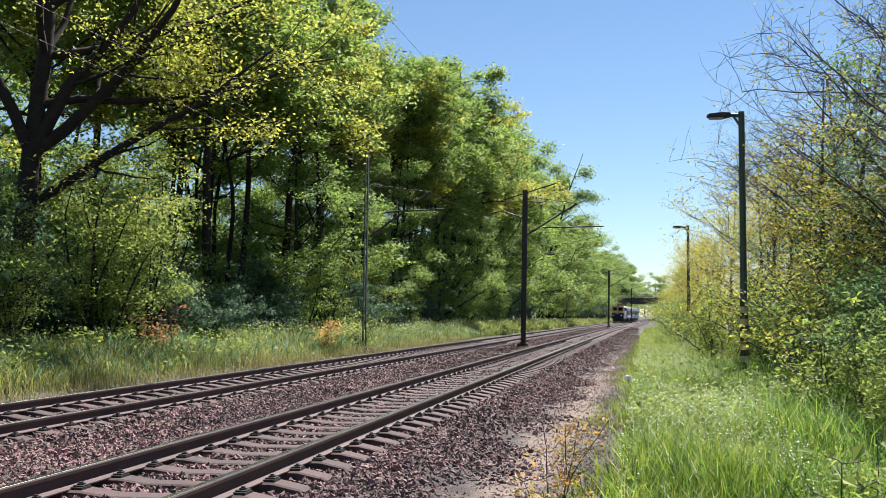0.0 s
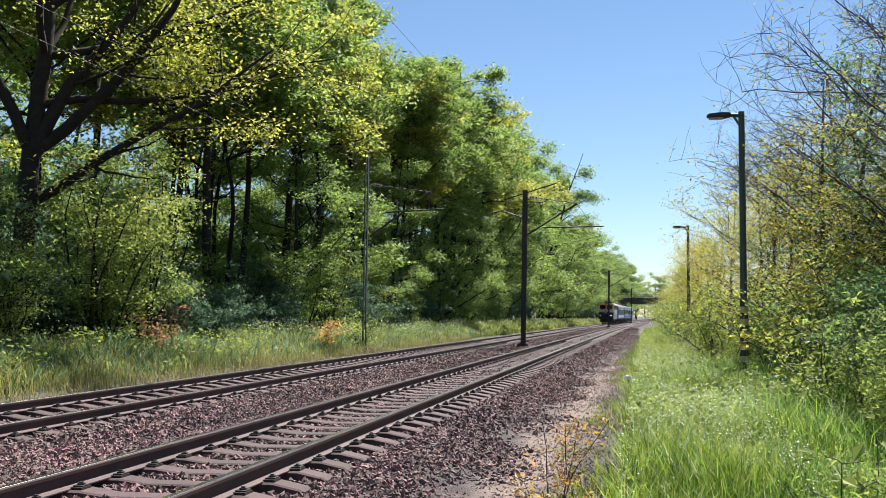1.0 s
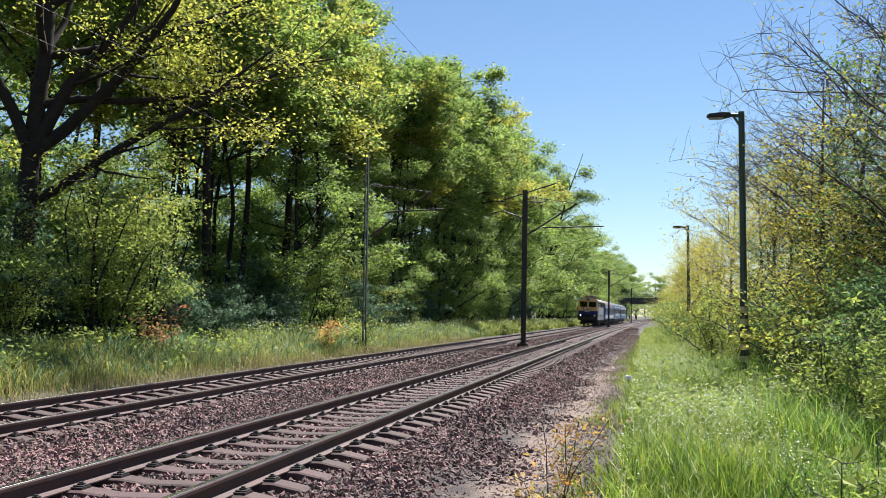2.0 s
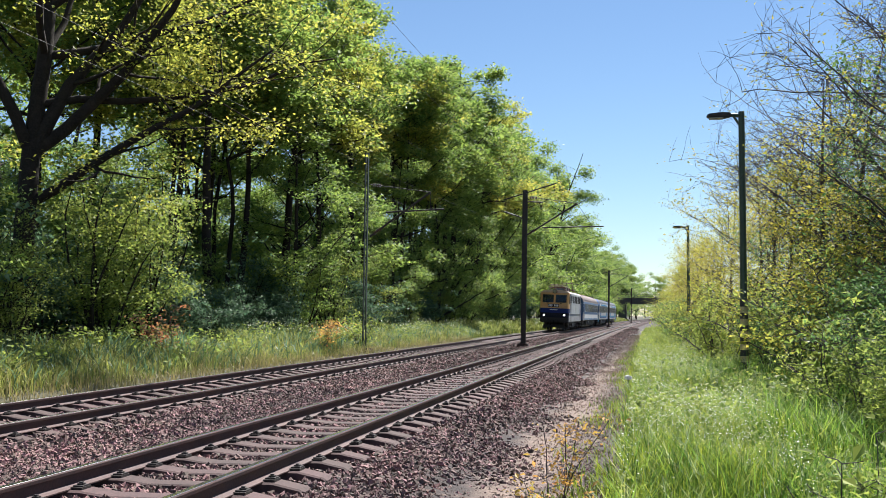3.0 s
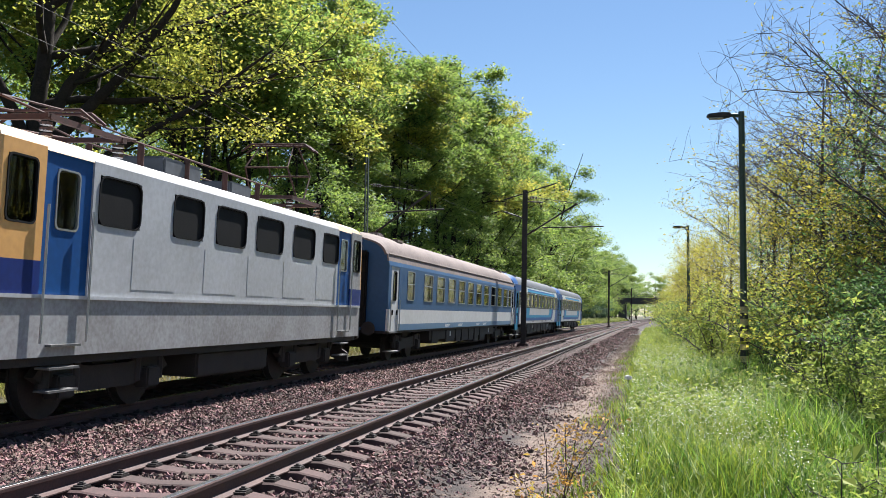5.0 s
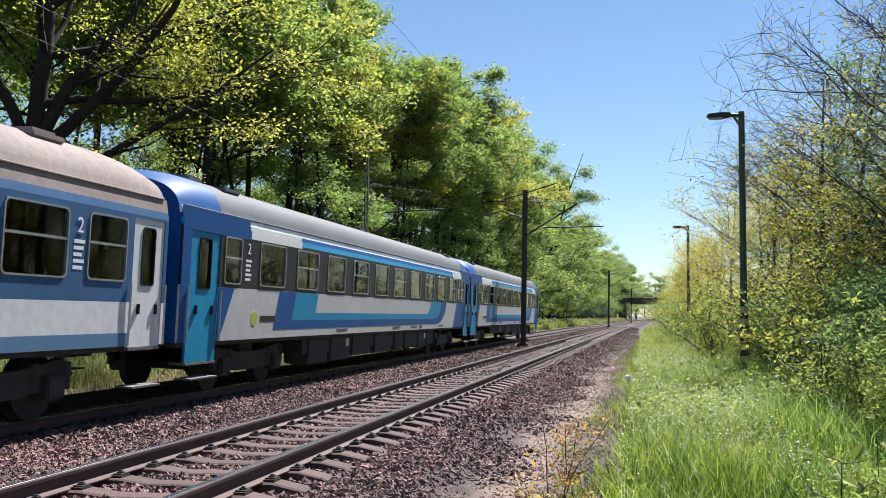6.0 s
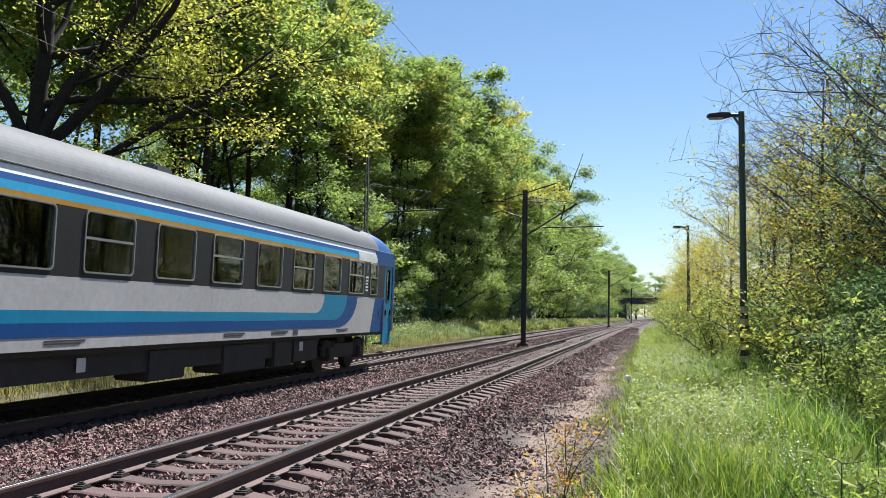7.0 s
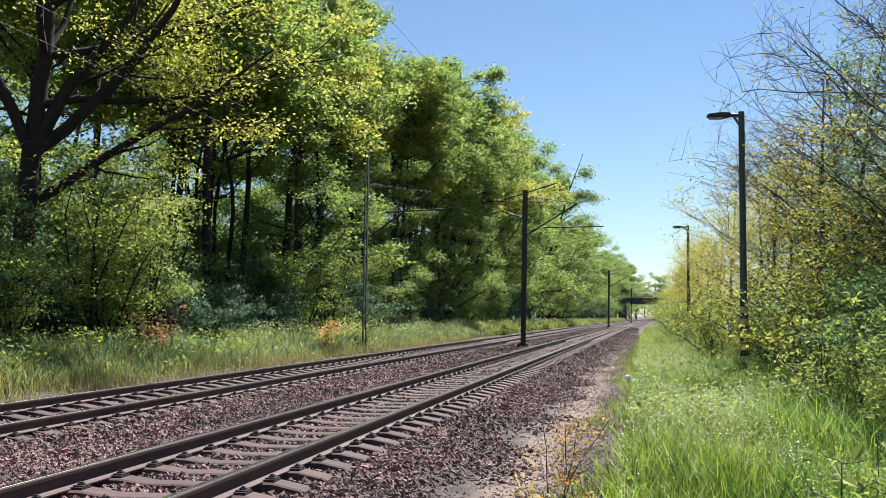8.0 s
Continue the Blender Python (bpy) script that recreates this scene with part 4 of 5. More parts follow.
    box(bm, -1.3, 1.3, 0.34, L - 0.34, 0.8, 1.0)
    box(bm, -1.2, 1.2, 5.9, 9.0, 0.35, 0.8, 0.04)
    part("underframe", bm, M["under"], th)
    bm = bmesh.new()
    box(bm, -1.0, 1.0, 2.6, 12.3, 1.0, 3.5)
    part("machine_room", bm, M["rubber"], th)
    for y in (3.3, 11.6):
        bogie(th, y, 2.3, 0.55)
    # roof gear
    for y, raised in ((2.9, False), (11.9, True)):
        pt = empty("pantograph")
        pt.parent = th
        pt.location = (0, y, 4.0)
        bm = bmesh.new()
        for x in (-0.75, 0.75):
            box(bm, x - 0.04, x + 0.04, -1.0, 1.0, 0.18, 0.26)
        for yv in (-0.9, 0.9):
            box(bm, -0.8, 0.8, yv - 0.04, yv + 0.04, 0.18, 0.26)
        part("pan_base", bm, M["panto"], pt)
        for x in (-0.7, 0.7):
            for yv in (-0.9, 0.9):
                bm = bmesh.new()
                for i in range(3):
                    rod(bm, (x, yv, -0.06 + i * 0.08), (x, yv, -0.02 + i * 0.08), 0.09)
                part("insulator", bm, M["insulator"], pt)
        bm = bmesh.new()
        zk, zt, kn = (0.95, 1.62, 1.25) if raised else (0.36, 0.48, 1.65)
        for x in (-0.6, 0.6):
            for sy in (-1, 1):
                rod(bm, (x, sy * 0.2, 0.25), (x * 0.9, sy * kn * (0.6 if raised else 1), zk), 0.021)
                rod(bm, (x * 0.9, sy * kn * (0.6 if raised else 1), zk), (x * 0.7, sy * 0.12, zt), 0.017)
        for sy in (-1, 1):
            rod(bm, (-0.54, sy * kn * (0.6 if raised else 1), zk), (0.54, sy * kn * (0.6 if raised else 1), zk), 0.022)
        part("pan_arm", bm, M["panto"], pt)
        bm = bmesh.new()
        for sy in (-0.14, 0.14):
            pts = [(-0.95, -0.18), (-0.7, 0.0), (0.7, 0.0), (0.95, -0.18)]
            for p, q in zip(pts, pts[1:]):
                rod(bm, (p[0], sy, zt + p[1]), (q[0], sy, zt + q[1]), 0.025)
        part("pan_head", bm, M["panto"], pt)
    bm = bmesh.new()
    for x in (-0.5, 0.5):
        rod(bm, (x, 4.5, 4.35), (x, 10.4, 4.35), 0.02)
    for y in (4.8, 6.4, 8.0, 9.6):
        for x in (-0.5, 0.5):
            rod(bm, (x, y, 3.95), (x, y, 4.33), 0.06)
    part("roof_busbar", bm, M["panto"], th)
    for y0, y1, z1 in ((5.6, 7.0, 4.28), (8.3, 9.3, 4.22)):
        bm = bmesh.new()
        box(bm, -0.5, 0.5, y0, y1, 3.95, z1, 0.04)
        part("roof_box", bm, M["roof_grey"], th)
    return th


M["lamp_glass"] = material("lamp_reflector", (0.35, 0.33, 0.28), (0.2, 0.18, 0.15), 5, 40, 0.2, metal=0.5, bump=0)
LOCO = locomotive()
COACH1 = old_coach("passenger_coach", 26.1, "older carriage, faded blue and white, weathered brownish roof")
COACH2 = blue_coach("passenger_coach", 25.3, [(3.18 + 2.0 * i, 4.5 + 2.0 * i) for i in range(10)], [(1.6, 2.3), (23.4, 24.1)], [(0.3, 1.4), (24.25, 25.1)], False,
                    "second-class carriage in grey, blue and turquoise livery, black windows")
COACH3 = blue_coach("passenger_coach", 24.7, [(2.95 + 1.93 * i, 4.21 + 1.93 * i) for i in range(10)], [(1.95, 2.55), (22.2, 22.9)], [(0.28, 1.65), (23.65, 24.5)], True,
                    "first-class last carriage with ochre stripe above black windows")


# ---- plants ----
def tubes(paths, sides):
    """Tapered tubes: each path is a list of (point, radius)."""
    verts, faces = [], []
    ang = np.arange(sides) * 2 * np.pi / sides
    for path in paths:
        base = len(verts)
        for i, (p, r) in enumerate(path):
            q = path[min(i + 1, len(path) - 1)][0] - path[max(i - 1, 0)][0]
            d = q / (np.linalg.norm(q) + 1e-9)
            a = np.cross(d, (0.31, 0.95, 0.05))
            a /= np.linalg.norm(a) + 1e-9
            b = np.cross(d, a)
            verts.extend(p + r * (np.cos(t) * a + np.sin(t) * b) for t in ang)
        for i in range(len(path) - 1):
            for j in range(sides):
                k = (j + 1) % sides
                faces.append((base + i * sides + j, base + i * sides + k, base + (i + 1) * sides + k, base + (i + 1) * sides + j))
    return verts, faces


def grow(rng, start, way, length, r0, r1, n, wander, lift):
    """A wandering branch as a list of (point, radius)."""
    p, d, out = np.array(start, float), np.array(way, float), []
    d /= np.linalg.norm(d)
    for i in range(n + 1):
        out.append((p.copy(), r0 + (r1 - r0) * i / n))
        d = d + rng.normal(0, wander, 3) + np.array((0, 0, lift))
        d /= np.linalg.norm(d)
        p = p + d * length / n
    return out


def leaf_quads(rng, centres, size, flat=0.5, droop=0.0, corners=4):
    """Small folded leaves, two triangles each, round the given centres."""
    n = len(centres)
    nrm = rng.normal(0, 1, (n, 3))
    nrm[:, 2] = np.abs(nrm[:, 2]) + flat
    nrm /= np.linalg.norm(nrm, axis=1)[:, None]
    t = np.cross(nrm, rng.normal(0, 1, (n, 3)))
    t /= np.linalg.norm(t, axis=1)[:, None] + 1e-9
    b = np.cross(nrm, t)
    s = size * rng.uniform(0.55, 1.35, (n, 1))
    w = s * rng.uniform(0.45, 0.75, (n, 1))
    c = np.asarray(centres)
    v = np.empty((n, 4, 3))
    v[:, 0], v[:, 1] = c - t * s * 0.6, c - b * w * 0.5 + nrm * w * 0.12
    v[:, 2], v[:, 3] = c + t * s * 0.6 - np.array((0, 0, 1)) * s * droop, c + b * w * 0.5 + nrm * w * 0.12
    if corners == 3:
        v = v[:, 1:]
    return v.reshape(-1, 3), np.arange(n * corners).reshape(n, corners)


def tree(name, seed, height, radius, spread, first, leaves, leaf_size, leaf_mat, label, limbs=13, lean=(0, 0), bark=None, twigs=5, clump=0.55, sides=7, forks=1, up=0.55, side_bias=None, heavy=(), corners=4, limb_r=0.55, far=False, leaf_top=9.0, sprays=3):
    """A broad-leaved tree: trunk with limbs as one mesh, and a crown of many leaves in clumps."""
    rng = np.random.default_rng(seed)
    th = empty(name)
    tagged(th, label, "tree", "trees")
    big, thin, tips = [], [], []
    trunks = []
    for f in range(forks):
        w = np.array((lean[0] + (rng.normal(0, 0.18) if forks > 1 else 0), lean[1] + (rng.normal(0, 0.18) if forks > 1 else 0), 1.0))
        trunks.append(grow(rng, (rng.normal(0, 0.2) * (f > 0), rng.normal(0, 0.2) * (f > 0), -0.3), w, height * rng.uniform(0.85, 1.0), radius * (1 if f == 0 else 0.7), radius * 0.12, 14, 0.045, 0.02))
    big += trunks
    plan = [None] * (limbs * forks) + list(heavy)
    for k, own in enumerate(plan):
        tr = trunks[k % forks]
        q = first + (0.97 - first) * ((k // forks + rng.uniform(0, 0.9)) / limbs)
        i = min(int(q * 14), 13)
        p, r = tr[i]
        a = k * 2.4 + rng.uniform(-0.5, 0.5)
        if side_bias is not None and rng.uniform() < 0.45:
            a = side_bias + rng.normal(0, 0.5)
        reach = spread * (1.05 - 0.7 * ((q - first) / (1 - first)) ** 1.5) * rng.uniform(0.7, 1.15)
        limb = grow(rng, p, (math.cos(a), math.sin(a), up * rng.uniform(0.5, 1.6)), reach * 1.15, r * limb_r, 0.025 if limb_r > 0.5 else 0.012, 8, 0.13, 0.03)
        if own:
            q0, way, reach, r_own = own
            limb = grow(rng, trunks[0][int(q0 * 14)][0], way, reach, r_own, 0.03, 8, 0.09, 0.02)
            a, reach = math.atan2(way[1], way[0]), reach * 0.7
        big.append(limb)
        for j in range(twigs):
            i2 = 2 + int(rng.uniform(0, 6.9))
            p2, r2 = limb[min(i2, 8)]
            a2 = a + rng.normal(0, 1.0)
            br = grow(rng, p2, (math.cos(a2), math.sin(a2), rng.normal(0.3, 0.45)), reach * rng.uniform(0.3, 0.55), max(r2 * 0.5, 0.015 if limb_r > 0.5 else 0.01), 0.008 if limb_r > 0.5 else 0.005, 5, 0.2, 0.02)
            thin.append(br)
            for _ in range(1 if far else sprays):
                p3 = br[2 + int(rng.uniform(0, 3.9))][0]
                tw = grow(rng, p3, rng.normal(0, 1, 3) + np.array((0, 0, 0.3)), reach * 0.22, 0.009 if limb_r > 0.5 else 0.006, 0.003, 3, 0.25, 0.0)
                thin.append(tw)
                tips += [tw[1][0], tw[2][0], tw[3][0]]
            tips += [br[3][0], br[4][0], br[5][0]]
    va, fa = tubes(big, sides)
    vb, fb = tubes(thin, 3)
    off = len(va)
    from_arrays("trunk", va + vb, fa + [tuple(i + off for i in f) for f in fb], bark or M["bark"], th, smooth=True)
    tips = np.array(tips)
    tips = tips[rng.uniform(0, 1, len(tips)) < (0.3 if limb_r < 0.5 else 0.36)]
    if leaves:
        pick = tips[rng.integers(0, len(tips), leaves)] + rng.normal(0, clump, (leaves, 3)) * np.array((1.12, 1.12, 0.58))
        pick = pick[(pick[:, 2] > 0.4) & (pick[:, 2] < height * (leaf_top + rng.normal(0, 0.08, len(pick))))]
        v, f = leaf_quads(rng, pick, leaf_size, 1.0, corners=corners)
        cr = from_arrays("crown", v, f, leaf_mat, th)
        cr["kind"] = "stuff"
    return th


def shrub(name, seed, height, spread, leaves, leaf_size, leaf_mat, label, stems=7, clump=0.22, category="shrub", bark=None, corners=4):
    rng = np.random.default_rng(seed)
    th = empty(name)
    tagged(th, label, category, category + "s")
    paths, tips = [], []
    for s in range(stems):
        a = rng.uniform(0, 6.28)
        st = grow(rng, (0.15 * math.cos(a), 0.15 * math.sin(a), -0.1), (math.cos(a) * spread / height * 0.7, math.sin(a) * spread / height * 0.7, 1), height * rng.uniform(0.6, 1.05), 0.025 * height / 2.5 * (1 if height > 1.5 else 0.6), 0.004, 8, 0.12, 0.02)
        paths.append(st)
        for j in range(8):
            i = 2 + int(rng.uniform(0, 6.9))
            a2 = rng.uniform(0, 6.28)
            br = grow(rng, st[min(i, 8)][0], (math.cos(a2), math.sin(a2), rng.uniform(-0.1, 0.7)), spread * rng.uniform(0.3, 0.75), 0.01 * min(1, height / 2.2), 0.003, 4, 0.2, 0.0)
            paths.append(br)
            tips += [q[0] for q in br[1:]]
        tips += [q[0] for q in st[4:]]
    v, f = tubes(paths, 4)
    from_arrays("stem", v, f, bark or M["twig"], th, smooth=True)
    tips = np.array(tips)
    tips = tips[rng.uniform(0, 1, len(tips)) < 0.45]
    pick = tips[rng.integers(0, len(tips), leaves)] + rng.normal(0, clump, (leaves, 3)) * np.array((1.2, 1.2, 0.5))
    pick = pick[pick[:, 2] > 0.03]
    v, f = leaf_quads(rng, pick, leaf_size, 0.7, 0.15, corners)
    lv = from_arrays("foliage", v, f, leaf_mat, th)
    lv["kind"] = "stuff"
    return th


def place(ob, u, y, rz=0.0, s=1.0, z=None):
    ob.matrix_basis = Matrix.LocRotScale((u + bend(y), y, ground_z(u) if z is None else z), Euler((0, 0, rz)), (s, s, s))
    return ob


def again(ob, u, y, rz=0.0, s=1.0):
    c = copy_thing(ob, Matrix.Identity(4))
    return place(c, u, y, rz, s)


rnd = random.Random(5)
# hero trees at the forest edge
OAK = "large dark-trunked oak in bright spring leaf at forest edge"
big_oak = place(tree("oak_tree", 11, 21, 0.33, 7.2, 0.36, 34000, 0.115, M["leaf_yellow"], OAK, limbs=12, twigs=8, side_bias=-0.2, up=0.75, clump=0.33, lean=(0.07, 0.0),
                    heavy=[(0.30, (0.36, 0.27, 1.0), 9, 0.22), (0.30, (1.0, 0.75, 1.0), 9, 0.2), (0.24, (1.2, 0.9, 0.65), 8, 0.15), (0.45, (0.9, 0.7, 0.4), 9, 0.13), (0.3, (-0.25, -0.1, 1.0), 9, 0.18)]), -16.6, 21.8, 0)
OAKS = [
    tree("oak_tree", 21, 22, 0.25, 5.2, 0.5, 20000, 0.22, M["leaf"], "tall slender oak in fresh green leaf", limbs=15, twigs=6, clump=0.33),
    tree("oak_tree", 22, 23, 0.27, 5.4, 0.5, 20000, 0.22, M["leaf_yellow"], "tall oak with yellow-green young leaves", limbs=15, twigs=6, clump=0.33, lean=(0.05, 0)),
    tree("oak_tree", 23, 20, 0.20, 4.6, 0.47, 20000, 0.22, M["leaf"], "slender forked hornbeam in fresh green leaf", limbs=12, twigs=5, forks=2, clump=0.33),
]
FAR_OAKS = [
    tree("oak_tree", 31, 22, 0.26, 5.6, 0.12, 14000, 0.36, M["leaf"], "distant broad oak of the forest edge", limbs=16, twigs=4, sides=4, clump=0.55, corners=3, far=True),
    tree("oak_tree", 32, 21, 0.26, 5.8, 0.10, 14000, 0.36, M["leaf"], "distant fresh green oak of the forest edge", limbs=16, twigs=4, sides=4, clump=0.55, corners=3, far=True),
    tree("oak_tree", 33, 23, 0.28, 5.4, 0.15, 14000, 0.36, M["leaf"], "dark green tree deep in the forest", limbs=15, twigs=4, sides=4, clump=0.55, corners=3, far=True),
]
for ob, (u, y) in zip(OAKS, ((-18.3, 36.5), (-19.6, 47), (-20.8, 37.0))):
    place(ob, u, y, rnd.uniform(0, 6))
for k, u, y, s in ((2, -19.0, 40.2, 0.95), (0, -22.5, 30.5, 0.9), (0, -17.8, 54, 1.0), (2, -22.5, 44, 1.0), (1, -17.5, 62, 1.02), (0, -22, 55, 1.05), (2, -18, 70, 1.05), (1, -25, 34, 1.0),
                   (0, -27, 41, 1.05), (0, -17.6, 80, 1.04), (1, -21.5, 72, 1.05), (2, -26, 50, 1.0), (0, -17.2, 66, 1.0), (1, -19.4, 58, 0.98), (2, -17.4, 75, 1.12), (1, -17.0, 86, 1.0), (0, -20, 92, 1.0), (2, -17.2, 97, 1.08)):
    again(OAKS[k], u, y, rnd.uniform(0, 6), s * rnd.uniform(0.95, 1.05) * (1.07 if y > 66 else 0.95 if y > 44 else 1.0))
spots = []
for y in np.concatenate((np.arange(90, 200, 8.5), np.arange(200, 400, 12.5))):
    spots.append((rnd.choice((0, 1, 0, 1, 2)), -18.3 + rnd.uniform(-0.8, 0.8), y + rnd.uniform(-2, 2)))
    if y < 180:
        spots.append((rnd.choice((0, 1, 2)), -23.5 + rnd.uniform(-2, 1), y + 4.5 + rnd.uniform(-2, 2)))
for y in np.arange(14, 110, 15.0):
    spots.append((rnd.choice((0, 1, 2)), -33 + rnd.uniform(-2, 2), y))
for y in np.arange(20, 110, 18.0):
    spots.append((2, -41 + rnd.uniform(-2, 2), y))
for u, y in ((-16, 345), (-14, 370), (-13, 400), (-15, 430), (-8, 470), (2, 490), (8, 360), (10, 400), (9, 440), (-3, 520), (-22, 350), (-18, 560), (-10, 575), (-2, 560), (6, 580), (14, 565), (22, 570)):
    spots.append((rnd.choice((0, 1, 2)), u, y))
for k, u, y in spots:
    if FAR_OAKS[k].name.startswith("oak") and FAR_OAKS[k].location.length == 0:
        place(FAR_OAKS[k], u, y, rnd.uniform(0, 6))
    else:
        again(FAR_OAKS[k], u, y, rnd.uniform(0, 6), rnd.uniform(1.02, 1.16) * (1.12 if u > -28 and y < 190 else 1.04 if u > -28 else 0.9))

# dense edge trees, in leaf down to the ground
EDGE = [
    tree("edge_tree", 36, 17, 0.2, 4.6, 0.07, 14000, 0.24, M["leaf"], "dense green tree in leaf down to the ground", limbs=18, twigs=5, clump=0.36, sides=5, corners=3, far=True),
    tree("edge_tree", 37, 14, 0.18, 4.2, 0.06, 12000, 0.24, M["leaf_mid"], "dense deep green tree of the forest edge", limbs=17, twigs=5, clump=0.36, sides=5, corners=3, far=True),
]
place(EDGE[0], -17.6, 48, 1)
place(EDGE[1], -21.5, 56, 2)
for k, u, y, s in ((0, -16.7, 41.5, 0.72), (0, -17.4, 64, 0.95), (1, -17.8, 81, 0.92), (1, -17.8, 90, 0.92), (0, -17.6, 99, 1.0), (0, -22, 60, 1.0), (1, -30, 46, 0.8), (1, -30, 36, 0.62), (1, -29, 28, 0.6), (1, -25, 31, 0.55), (1, -24.5, 38, 0.55), (1, -24, 45, 0.6), (1, -23.5, 52, 0.65), (1, -23, 64, 0.75), (0, -23, 76, 0.8), (1, -24, 24, 0.55), (1, -21, 68, 0.7), (1, -19.5, 74, 0.7), (0, -18.6, 58, 0.6), (0, -16.3, 51.5, 0.62), (0, -16.2, 57.5, 0.66), (0, -16.0, 70, 0.85), (0, -16.4, 76, 0.95), (0, -16.2, 85, 0.85), (0, -15.9, 93, 0.9), (1, -16, 348, 1.0), (0, -15, 366, 1.0), (1, 7, 350, 0.9), (0, 8, 368, 1.0), (1, -16, 400, 1.1), (0, 7, 396, 1.1), (1, -9, 470, 1.0), (0, 1, 500, 1.0)):
    again(EDGE[k], u, y, rnd.uniform(0, 6), s)

# undergrowth along the forest edge
UNDER = [
    shrub("forest_shrub", 41, 5.5, 2.6, 5500, 0.18, M["leaf"], "dense green undergrowth shrub at the forest edge", 9, 0.26, corners=3, bark=M["bark"]),
    shrub("forest_shrub", 42, 4.2, 2.4, 3800, 0.23, M["leaf_dark"], "dark blue-green undergrowth shrub, forest shade in its leaf colour", 9, 0.26, corners=3, bark=M["bark"]),
    shrub("forest_shrub", 43, 6.5, 2.4, 7500, 0.13, M["leaf_bright"], "sunlit yellow-green shrub at the forest edge", 8, 0.26, corners=3, bark=M["bark"]),
]
spots = []
for y in np.arange(17, 100, 3.4):
    spots.append((rnd.choice((0, 1, 1, 2)), -15.6 + rnd.uniform(-0.5, 0.5), y + rnd.uniform(-1, 1), rnd.uniform(0.45, 0.8)))
    spots.append((rnd.choice((1, 0, 1)), -18.5 + rnd.uniform(-1, 1), y + 1.5, rnd.uniform(0.65, 1.0)))
for y in np.arange(18, 100, 6.5):
    spots.append((rnd.choice((1, 0, 0)), -23 + rnd.uniform(-1, 1), y, rnd.uniform(0.8, 1.2)))
    spots.append((rnd.choice((1, 0)), -27.5 + rnd.uniform(-1.5, 1.5), y, rnd.uniform(1.2, 1.6)))
    spots.append((1, -34 + rnd.uniform(-2, 2), y + 2, rnd.uniform(1.5, 1.9)))
    spots.append((0, -39 + rnd.uniform(-2, 2), y - 1, rnd.uniform(1.5, 1.9)))
for y in np.arange(100, 300, 9.0):
    spots.append((rnd.choice((0, 1, 2)), -15.8 + rnd.uniform(-0.6, 0.6), y, rnd.uniform(0.9, 1.5)))
for i, (k, u, y, s) in enumerate(spots):
    if i < 3:
        place(UNDER[i], u, y, rnd.uniform(0, 6), s)
    else:
        again(UNDER[k], u, y, rnd.uniform(0, 6), s)
again(UNDER[2], -15.4, 26.0, 0.4, 1.0)
again(UNDER[2], -15.2, 23.5, 2.4, 0.9)

# Dark shrubs added to stand in for the shade behind the verge trees.
for k, u, y, s in ((1, 8.2, 22, 0.8), (1, 7.4, 29, 0.8), (1, 7.2, 36, 0.8), (1, 7.0, 44, 0.85), (1, 7.2, 53, 0.9), (1, 9.0, 17, 0.8), (1, 7, 64, 0.9), (1, 7, 76, 0.9)):
    again(UNDER[k], u, y, rnd.uniform(0, 6), s)
# trees on the other side: thin, mostly bare, with sparse yellow leaves
BARE = [
    tree("young_tree", 51, 12.5, 0.15, 4.2, 0.15, 2600, 0.075, M["leaf_catkin"], "thin grey-barked tree, bare twigs and sparse young leaves", limbs=22, twigs=9, bark=M["twig"], clump=0.16, sides=4, limb_r=0.34, leaf_top=0.72, sprays=5),
    tree("young_tree", 52, 10.5, 0.12, 3.6, 0.12, 15000, 0.085, M["leaf_catkin"], "thin tree with loose yellow-green spring leaves", limbs=17, twigs=7, bark=M["twig"], clump=0.2, sides=4, limb_r=0.34, leaf_top=0.62, sprays=5),
    tree("young_tree", 53, 9.0, 0.11, 3.4, 0.08, 11500, 0.085, M["leaf_mid"], "small leafy tree on the verge in fresh green", limbs=14, twigs=6, bark=M["twig"], clump=0.28, sides=4, limb_r=0.34),
    tree("young_tree", 54, 11.5, 0.13, 4.0, 0.10, 4200, 0.17, M["leaf_catkin"], "distant thin tree in loose spring leaf", limbs=15, twigs=5, bark=M["twig"], clump=0.3, sides=4, limb_r=0.34, corners=3, far=True),
]
place(BARE[0], 7.0, 20.5, 0.5, 1.08)
place(BARE[1], 5.6, 27.5, 1.5)
place(BARE[3], 5.0, 100, 1.5)
place(BARE[2], 6.8, 22.5, 2.5)
for k, u, y, s in ((2, 8.5, 25, 1.0), (2, 6.0, 31, 0.9), (2, 7.4, 19.5, 0.8), (1, 5.0, 36, 0.95), (0, 6.2, 33, 0.95), (1, 5.4, 46, 0.95), (0, 5.2, 53, 0.95), (2, 8, 40, 1.0), (1, 5.0, 62, 0.95), (0, 5.0, 72, 0.9), (1, 5, 84, 0.95), (0, 5, 96, 0.9),
                   (1, 9, 32, 1.1), (2, 9.5, 18, 1.1), (0, 10, 44, 1.0), (1, 10, 56, 1.0), (2, 8.5, 28, 1.0), (0, 6.6, 14.5, 0.95), (2, 11, 24, 1.2), (1, 12, 36, 1.2), (0, 6.4, 28, 1.0), (1, 5.0, 41, 1.0), (1, 4.7, 49, 1.05), (0, 7.2, 24, 1.15), (1, 6.2, 20.5, 0.85), (1, 4.9, 29, 0.9), (1, 7.6, 23.5, 0.95)):
    again(BARE[k if y < 50 else 3], u, y, rnd.uniform(0, 6), s)
